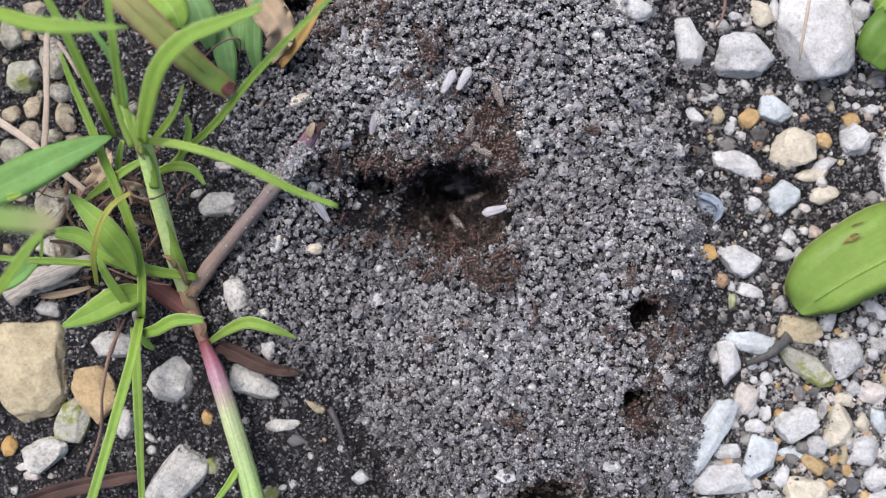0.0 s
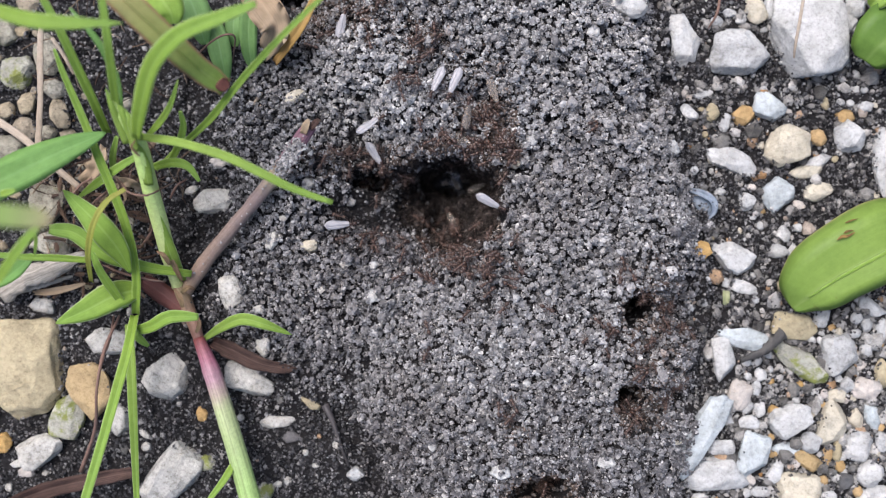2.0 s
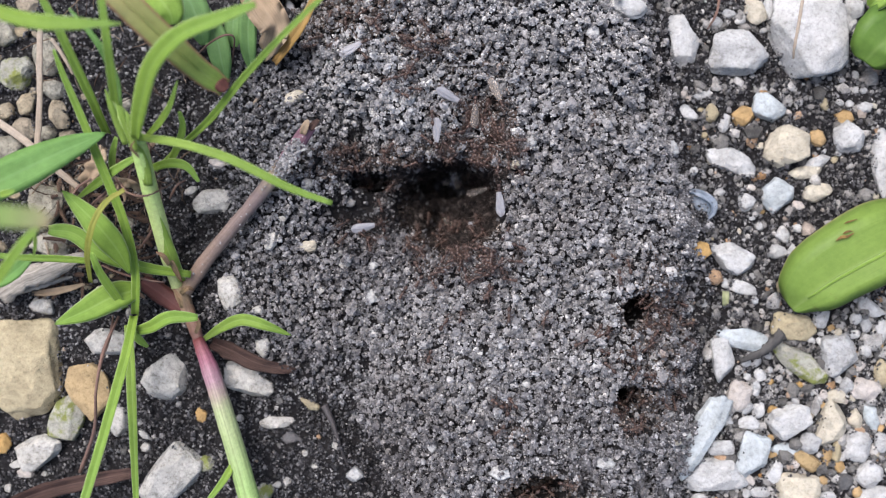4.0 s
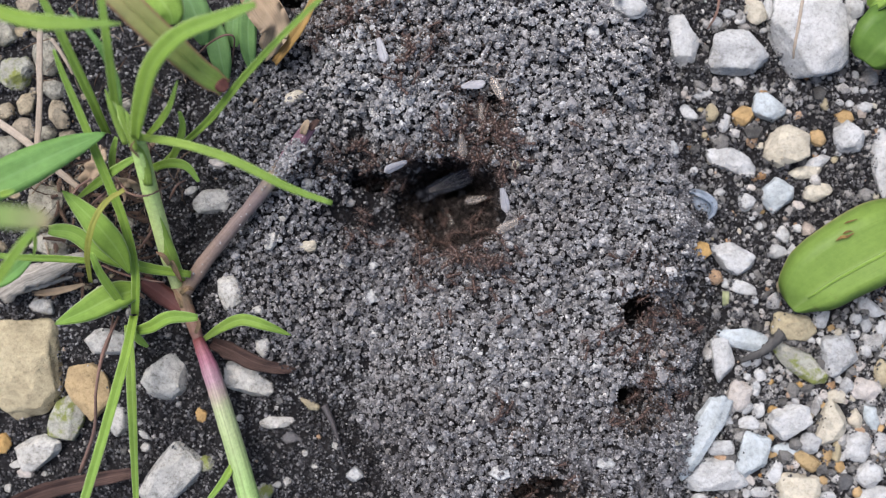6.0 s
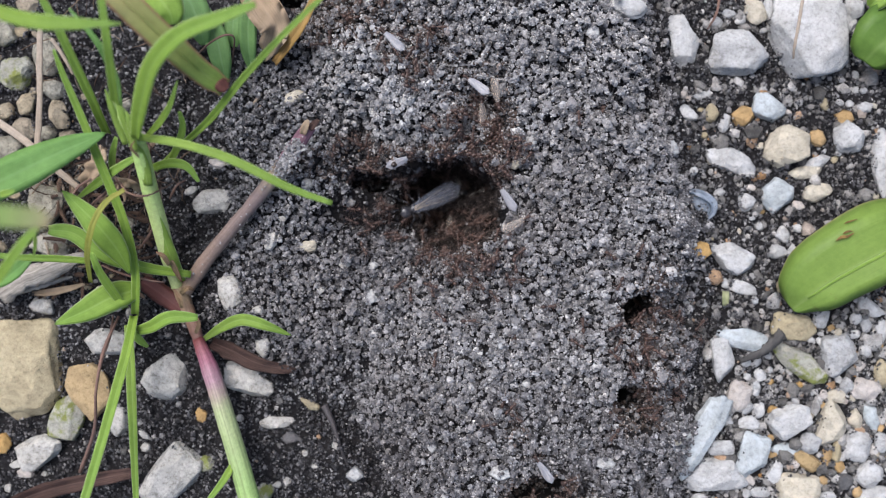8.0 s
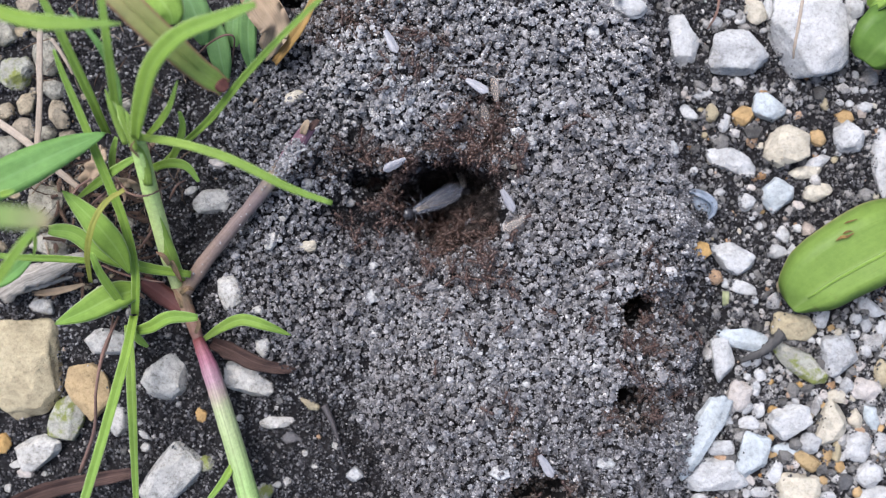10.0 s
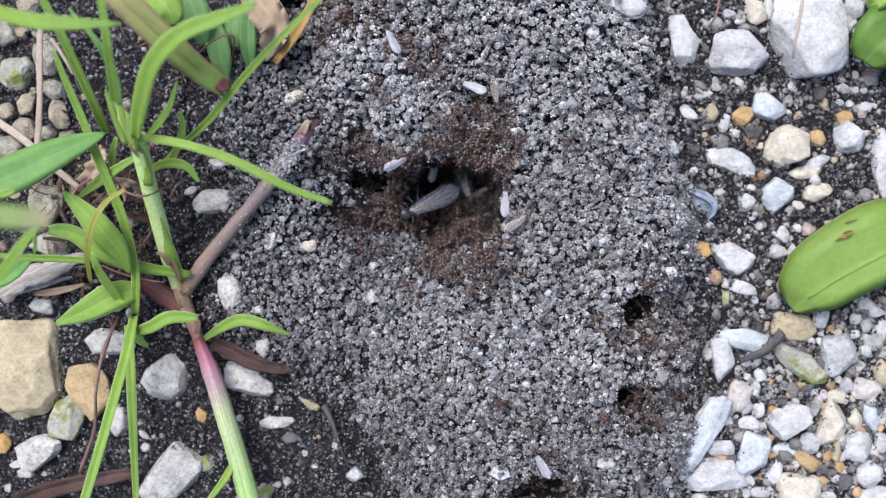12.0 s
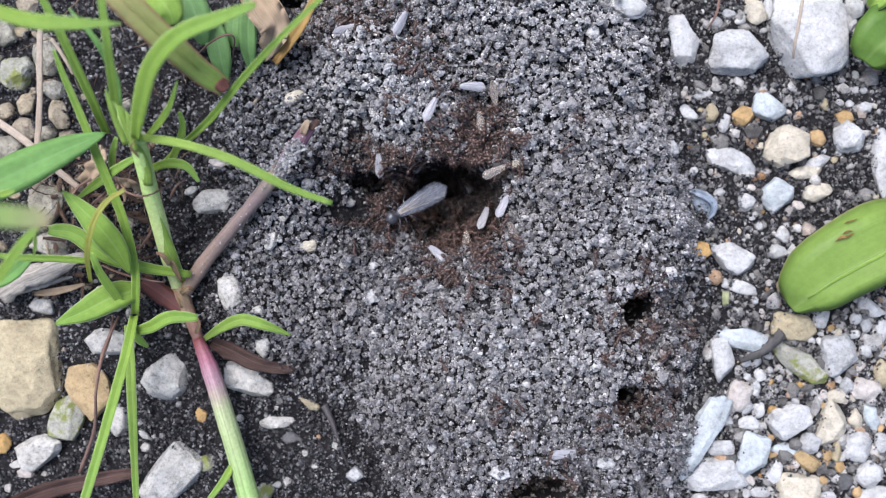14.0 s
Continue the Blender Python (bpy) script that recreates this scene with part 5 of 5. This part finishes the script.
def ant(name, label, group, k, shell, rear):
    """An ant k times a worker's three millimetres, its head along +x, its feet at z = 0."""
    a = thing(name, label, "ant", group)
    body_part("head", shift(lump((0.38 if k < 1.5 else 0.46) * k, (0.36 if k < 1.5 else 0.45) * k, 0.3 * k, point=0.2), 1.1 * k, 0, 0.62 * k), shell, a)
    body_part("thorax", shift(lump(0.52 * k, (0.24 if k < 1.5 else 0.34) * k, 0.25 * k, point=0.4), 0.38 * k, 0, 0.66 * k), shell, a)
    body_part("waist", shift(lump(0.16 * k, 0.11 * k, 0.16 * k, segs=8), -0.22 * k, 0, 0.62 * k), shell, a)
    body_part("abdomen", shift(lump(0.55 * k, 0.36 * k, 0.34 * k, point=0.5), -0.82 * k, 0, 0.64 * k), rear, a)
    for s in (1, -1):
        for x, reach in ((0.65, 0.55), (0.4, 0.0), (0.15, -0.65)):
            body_part("leg", limb([(x * k, 0.12 * s * k, 0.55 * k), ((x + 0.35 * reach) * k, 0.6 * s * k, 0.85 * k),
                                   ((x + 0.85 * reach) * k, 0.95 * s * k, 0.3 * k), ((x + 1.1 * reach) * k, 1.2 * s * k, 0.0)],
                                  [0.05 * k, 0.045 * k, 0.035 * k, 0.025 * k]), shell, a)
        body_part("antenna", limb([(1.35 * k, 0.12 * s * k, 0.66 * k), (1.6 * k, 0.42 * s * k, 0.85 * k), (2.05 * k, 0.34 * s * k, 0.6 * k)],
                                  [0.04 * k, 0.035 * k, 0.05 * k]), shell, a)
    return a


def winged(name, label, k, long, wide, mat, shell, rear):
    a = ant(name, label, "winged ants", k, shell, rear)
    for s in (1, -1):
        root = 0.2 * k if k < 1.5 else 0.62 * k
        w = body_part("forewing", shift(wing(long, wide, s, 0.1, 0.1 if k < 1.5 else 0.0, 0.42 if k < 1.5 else 0.62), root, 0.1 * s * k, (1.0 + 0.03 * s) * k), mat, a)
        if k > 1.5:
            body_part("vein", shift(veins(long, wide, s), root, 0.1 * s * k, 1.02 * k), PALE_VEIN, w, "pale tan vein")
        body_part("hindwing", shift(wing(long * 0.78, wide * 0.75, s, 0.1, 0.25 if k < 1.5 else 0.0, 0.42 if k < 1.5 else 0.5), root - 0.05 * k, 0.08 * s * k, 0.93 * k), mat, a)
    return a


AWAY = pose(0, 0, -0.02)
WORKER = ant("worker_ant", "tiny red brown worker ant on the mound", "worker ants", 0.96, RED_BROWN, DARK_BROWN)
MALE = winged("winged_ant", "small dark winged ant with milky folded wings", 1.0, 4.3, 1.05, MILKY, DARK_BROWN, DARK_BROWN)
PALE_MALE = winged("winged_ant", "small brown winged ant with clear folded wings", 1.0, 4.1, 1.05, SMOKY, RED_BROWN, DARK_BROWN)
QUEEN = winged("winged_queen_ant", "large black queen ant with veined bluish wings", 2.7, 9.6, 3.3, QUEENLY, BLACK_SHELL, BLACK_SHELL)


def footing(u, v, heading, lift, z, east, north):
    """A pose on the land at (u, v), leaning with its slope; heading in degrees, 0 to the east."""
    n = Vector((-max(-0.4, min(0.4, east)), -max(-0.4, min(0.4, north)), 1)).normalized()
    f = Vector((math.cos(radians(heading)), math.sin(radians(heading)), 0))
    f = (f - n * f.dot(n)).normalized()
    m = Matrix((f, n.cross(f), n)).transposed().to_4x4()
    k = (EYE - (z + lift + 2.2) * 0.001) / EYE
    m.translation = ((u - 784) * UNIT * k, (441 - v) * UNIT * k, (z + lift + 1.6) * 0.001)
    return m


def crawl(ob, *rows, ahead=0.0, slope=1.0):
    """Keys an ant along (seconds, u, v, heading, lift, east, north) rows; a row may leave out the lift, and the lean to east and north.
    ahead: how far the feet are before the middle of its folded wings."""
    rows = [(r[0], r[1] + ahead * math.cos(radians(r[3])), r[2] - ahead * math.sin(radians(r[3])), *r[3:]) for r in rows]
    u, v = np.array([r[1] for r in rows], float), np.array([r[2] for r in rows], float)
    d = 6.0
    z, e, w, n, s = np.split(land(np.concatenate([u, u + d, u - d, u, u]), np.concatenate([v, v, v, v - d, v + d])), 5)
    out, last = [], rows[0][3]
    for i, r in enumerate(rows):
        last += (r[3] - last + 180) % 360 - 180
        out.append((r[0], footing(r[1], r[2], last, (r[4] if len(r) > 4 else 0.0) + 1.1 * float(basin(r[1], r[2])), float(z[i]),
                                 r[5] if len(r) > 6 else slope * float(e[i] - w[i]) / (0.2 * d), r[6] if len(r) > 6 else slope * float(n[i] - s[i]) / (0.2 * d))))
    if out[-1][0] < 14:
        out.append((14, out[-1][1]))
    walk(ob, out)


def motions():
    males = [MALE] + [copy_thing(MALE, AWAY) for _ in range(12)]
    pales = [PALE_MALE] + [copy_thing(PALE_MALE, AWAY) for _ in range(6)]
    other_queen = copy_thing(QUEEN, AWAY)
    workers = [WORKER] + [copy_thing(WORKER, AWAY) for _ in range(335)]
    # winged ants on the north side of the crater
    crawl(males.pop(), (0, 600, 53, 85), (0.5, 603, 48, 86), (1, 603, 46, 83), (1.5, 604, 43, 80), (2, 605, 42, 78), (3, 604, 43, 80), (4.2, 640, 90, 20),
          (5.5, 684, 112, 100), (6, 676, 82, 108), (6.5, 679, 66, 100), (7, 685, 72, 115), (7.5, 694, 70, 130), (8, 691, 70, 136), (10.5, 686, 68, 115),
          (12, 690, 69, 115), (13, 689, 66, 115), (13.5, 695, 56, 90), (14, 710, 33, 62), ahead=12)
    crawl(males.pop(), (0, 655, 217, 245), (0.5, 655, 217, 240), (1, 652, 215, 250), (1.5, 663, 246, 282), (2, 668, 276, 303), (2.5, 684, 303, 280), (3, 655, 322, 230), (3.6, 650, 322, 200, -8), ahead=12)
    crawl(males.pop(), (0, 780, 148, 242), (0.5, 780, 152, 242), (1, 771, 157, 240), (1.5, 772, 154, 236), (2, 772, 150, 245), (2.5, 767, 148, 262), (3, 776, 148, 345), (4.2, 800, 170, 320),
          (5.5, 810, 187, 140), (6, 834, 155, 178), (6.5, 841, 155, 170), (7, 842, 149, 145), (8, 843, 150, 142), (10.5, 836, 150, 150), (13, 835, 155, 165), (14, 827, 150, 178), ahead=12)
    crawl(males.pop(), (0, 807, 143, 242), (0.5, 811, 148, 245), (1, 812, 144, 235), (1.5, 810, 146, 230), (2, 802, 152, 247), (2.5, 793, 177, 213), (3, 785, 191, 227), (4, 778, 235, 260),
          (5.5, 780, 262, 270, -0.7), (8, 776, 264, 275, -1), (9, 780, 290, 280, -7), (12.4, 765, 290, 80, -8), (13, 756, 264, 76, -3), (13.25, 752, 248, 75), (13.5, 749, 232, 75), (14, 766, 187, 63), ahead=12)
    crawl(pales.pop(), (0, 878, 166, 285), (2, 878, 165, 284), (5.5, 885, 165, 300), (8, 882, 166, 278), (11, 881, 165, 275), (14, 880, 170, 272), ahead=12)
    crawl(males.pop(), (0, 595, 250, 10, -2), (0.5, 602, 242, 5), (1, 608, 236, 3), (1.5, 622, 231, 20), (2, 659, 222, 30), (2.5, 708, 219, 325), (3, 738, 248, 275), (4, 742, 270, 270, -3),
          (5.5, 742, 268, 272, -5), (8, 742, 270, 268, -8), (11, 740, 290, 270, -10), ahead=12)
    crawl(pales.pop(), (0, 822, 212, 80), (1, 822, 206, 70), (1.5, 826, 208, 80), (2, 825, 198, 90), (3, 828, 196, 90), (5.5, 853, 195, 95), (8, 853, 196, 95), (10.5, 858, 193, 105), (12.5, 857, 196, 102), (13, 855, 199, 100), (14, 850, 211, 95), ahead=12)
    # on the east rim
    crawl(males.pop(), (0, 876, 366, 10), (1, 880, 366, 5), (1.5, 870, 361, 335), (2, 872, 359, 335), (2.5, 872, 366, 358), (3, 879, 374, 80), (4.5, 890, 345, 90), (5.5, 893, 345, 95), (7, 893, 340, 100),
          (8, 898, 344, 122), (10.5, 896, 345, 112), (12.5, 898, 354, 80), (13, 898, 350, 75), (14, 897, 362, 72), ahead=12)
    crawl(pales.pop(), (0, 848, 262, 330), (1, 840, 262, 335), (1.5, 844, 265, 332), (2, 822, 250, 330), (3, 819, 241, 335), (4.5, 815, 275, 300), (5.5, 814, 287, 100), (6, 815, 250, 100), (6.5, 820, 282, 120), (7.2, 818, 318, 120, -5), ahead=12)
    crawl(pales.pop(), (0, 905, 400, 20, -6), (4, 905, 400, 20, -6), (5.5, 903, 398, 30), (8, 915, 396, 30), (13, 917, 394, 35), (14, 905, 402, 110), ahead=12)
    crawl(pales.pop(), (0, 835, 346, 20, -3), (1.5, 840, 345, 30), (2, 850, 332, 22), (2.5, 838, 342, 40), (3, 850, 338, 5), (5.5, 852, 342, 20, -1), (6, 850, 353, 5), (7, 846, 346, 10, -4), (8, 848, 346, 30, -5), (10.5, 862, 335, 60, -0.5),
          (11.5, 850, 345, 20, -1.5), (12.5, 858, 345, 60, -1), (13, 864, 345, 62), (13.5, 872, 322, 50), (14, 881, 301, 25), ahead=12)
    # in the crater
    crawl(males.pop(), (0, 565, 372, 300), (0.5, 588, 380, 255), (1, 586, 380, 305), (1.5, 612, 410, 340, 2.3), (2, 603, 399, 5, 2.3), (2.5, 605, 395, 355, 2.3), (3, 604, 400, 22, 2.3), (4.2, 660, 400, 10), (5.5, 718, 374, 28), (6, 760, 350, 25, -2), (6.6, 790, 330, 20, -9), (8.5, 720, 335, 100, -12), (10.4, 645, 332, 130, -9), (10.75, 634, 333, 60, 4), (11, 626, 330, 30, 10), (11.2, 632, 328, 30, 2), (11.5, 645, 324, 20, -9), ahead=12)
    crawl(males.pop(), (0, 640, 322, 20, -8), (4.5, 655, 318, 40, -6), (5.5, 680, 279, 48), (6, 703, 288, 18), (6.5, 707, 285, 22), (7, 707, 286, 30), (8, 712, 283, 25), (10.5, 704, 285, 28), (12.5, 705, 283, 25), (13, 694, 277, 2), (13.5, 684, 280, 40), (14, 672, 283, 85), ahead=12)
    crawl(males.pop(), (0, 830, 400, 120, -5), (2, 836, 392, 110, -4), (2.5, 831, 412, 118, 1.5), (3, 838, 414, 140, 1.5), (4.5, 846, 402, 150, -4), (8, 842, 400, 170, -4), (10.5, 826, 391, 190), (11.5, 829, 390, 190), (12.5, 828, 393, 185), (13, 842, 400, 120), (13.5, 845, 388, 75, 1.5), (14, 862, 384, 76, 1.5), ahead=12)
    crawl(pales.pop(), (0, 800, 385, 130), (2, 803, 392, 125), (3, 798, 402, 130), (5.5, 800, 392, 120, -1), (8, 800, 400, 90, -1.5), (12.5, 815, 420, 90, -1.2), (13.5, 838, 418, 95, -0.5), (14, 830, 426, 98), ahead=12)
    crawl(males.pop(), (0, 800, 420, 200, -15), (12.2, 805, 430, 190, -12), (12.6, 795, 442, 190, 1), (13, 776, 452, 185, 4), (13.5, 778, 452, 160, 4), (14, 774, 449, 138, 4.5), ahead=12)
    crawl(QUEEN, (0, 800, 318, 200, -2), (5.4, 795, 322, 202, -1, -0.2, 0), (6.1, 760, 336, 201, 2, -0.3, 0), (6.5, 745, 341, 198, 2.4, -0.3, 0), (7, 742, 352, 202, 2.6, -0.3, 0), (7.5, 739, 361, 205, 2.6, -0.3, 0),
          (8.2, 741, 364, 205, 2.6, -0.3, 0), (10.5, 744, 367, 205, 2.6, -0.3, 0), (11.5, 739, 367, 205, 2.6, -0.3, 0), (12.5, 738, 366, 204, 2.6, -0.3, 0), (13, 730, 360, 200, 2.8, -0.2, -0.05),
          (13.2, 721, 366, 206, 4, -0.12, -0.1), (13.35, 718, 370, 208, 5, -0.1, -0.12), (14, 719, 373, 210, 5, -0.1, -0.12))
    crawl(other_queen, (0, 812, 316, 285, -2), (9, 815, 318, 285, -2, 0.2, 0), (10.8, 832, 324, 290, 0, 0.2, 0), (11.5, 839, 332, 290, 2, 0.2, -0.1), (12, 829, 336, 290, 2, 0.2, -0.1),
          (12.5, 834, 339, 292, 2, 0.2, -0.1), (13, 845, 349, 292, 2, 0.25, -0.1), (13.15, 851, 360, 295, 1, 0.25, -0.1), (13.4, 842, 345, 292, -8, 0.2, -0.1), (14, 836, 340, 290, -8, 0.2, -0.1))
    # at the smaller holes
    crawl(males.pop(), (0, 935, 848, 140, -3), (1, 945, 838, 140), (1.5, 948, 830, 138), (2.2, 940, 846, 150, -3), (5, 940, 848, 160, -3), (6, 948, 828, 165), (6.5, 952, 823, 162), (7.5, 963, 828, 125), (9, 962, 820, 120), (11, 960, 816, 120), (12.5, 957, 818, 118), (13.3, 975, 812, 60), (14, 1004, 802, 10), ahead=12)
    crawl(pales.pop(), (0, 1112, 545, 80, -8), (11.5, 1112, 545, 80, -8), (12, 1110, 540, 80, -1), (12.5, 1106, 524, 80), (13, 1110, 532, 80, -1), (13.5, 1112, 545, 80, -8), ahead=12)
    crawl(males.pop(), (0, 510, 8, 200, -8), (2.2, 510, 8, 200, -6), (2.6, 490, 24, 200), (3, 458, 32, 200, 6), (3.8, 500, 14, 30), (4.3, 510, 8, 30, -8), ahead=12)
    crawl(males.pop(), (0, 515, 8, 300, -8), (2.4, 515, 8, 300, -6), (2.7, 520, 40, 300), (3, 532, 64, 160), (3.8, 520, 30, 120), (4.3, 512, 8, 100, -8), (12.6, 520, 10, 300, -8), (13.2, 555, 36, 340, 0.5), (13.6, 590, 52, 10, 1.5), (14, 618, 48, 20, 1.8), ahead=12)

    # workers crowd round the openings
    r = random.Random(77)
    for u, v, su, sv, many in ((800, 252, 55, 22, 12), (865, 250, 24, 44, 12), (830, 425, 50, 20, 10), (690, 302, 45, 18, 10), (884, 440, 22, 36, 10), (1100, 640, 40, 60, 6), (888, 268, 20, 38, 15), (832, 470, 45, 18, 14), (740, 482, 30, 15, 7), (872, 490, 24, 16, 7), (765, 425, 60, 22, 14), (800, 290, 45, 22, 9),
                               (650, 405, 50, 28, 9), (752, 92, 42, 26, 11), (660, 28, 16, 30, 6), (600, 62, 42, 20, 6), (625, 285, 45, 15, 9), (692, 150, 26, 16, 5),
                               (852, 222, 20, 32, 11), (1150, 528, 26, 22, 9), (1190, 590, 20, 20, 6), (1102, 472, 14, 14, 3), (1140, 640, 20, 30, 6), (1172, 690, 26, 16, 8),
                               (1116, 735, 26, 14, 7), (965, 846, 52, 18, 8), (902, 745, 14, 10, 4), (790, 600, 30, 24, 3), (1062, 600, 14, 16, 3), (1036, 236, 10, 10, 2), (925, 545, 30, 25, 2)):
        for _ in range(many):
            a = r.uniform(0, 360)
            x, y = r.gauss(u, su * 0.7), r.gauss(v, sv * 0.7)
            rows, t = [], 0.0
            while t < 14:
                rows.append((t, x, y, a))
                t += r.uniform(0.5, 1.1)
                a += r.uniform(-70, 70)
                if r.random() < 0.7:
                    step = r.uniform(4, 22)
                    x += step * math.cos(radians(a)) + 0.25 * (u - x)
                    y += -step * math.sin(radians(a)) + 0.25 * (v - y)
            rows.append((14, x, y, a))
            crawl(workers.pop(), *rows)

    # more workers pour out of the nest later on
    for u, v, su, sv, many in ((690, 375, 55, 26, 26), (800, 405, 60, 24, 20), (815, 262, 50, 22, 24), (700, 300, 50, 14, 12), (868, 245, 22, 40, 10)):
        for _ in range(many):
            t, a = r.uniform(7.5, 10.5), r.uniform(0, 360)
            x, y = r.gauss(u, su * 0.7), r.gauss(v, sv * 0.7)
            rows = [(0, 805 + r.uniform(-30, 30), 318 + r.uniform(-10, 10), a, -4), (t - 1.5, 800 + r.uniform(-30, 30), 320, a, -3)]
            while t < 14:
                rows.append((t, x, y, a))
                t += r.uniform(0.5, 1.1)
                a += r.uniform(-70, 70)
                x += r.uniform(2, 16) * math.cos(radians(a)) + 0.25 * (u - x)
                y += -r.uniform(2, 16) * math.sin(radians(a)) + 0.25 * (v - y)
            rows.append((14, x, y, a))
            crawl(workers.pop(), *rows)


motions()
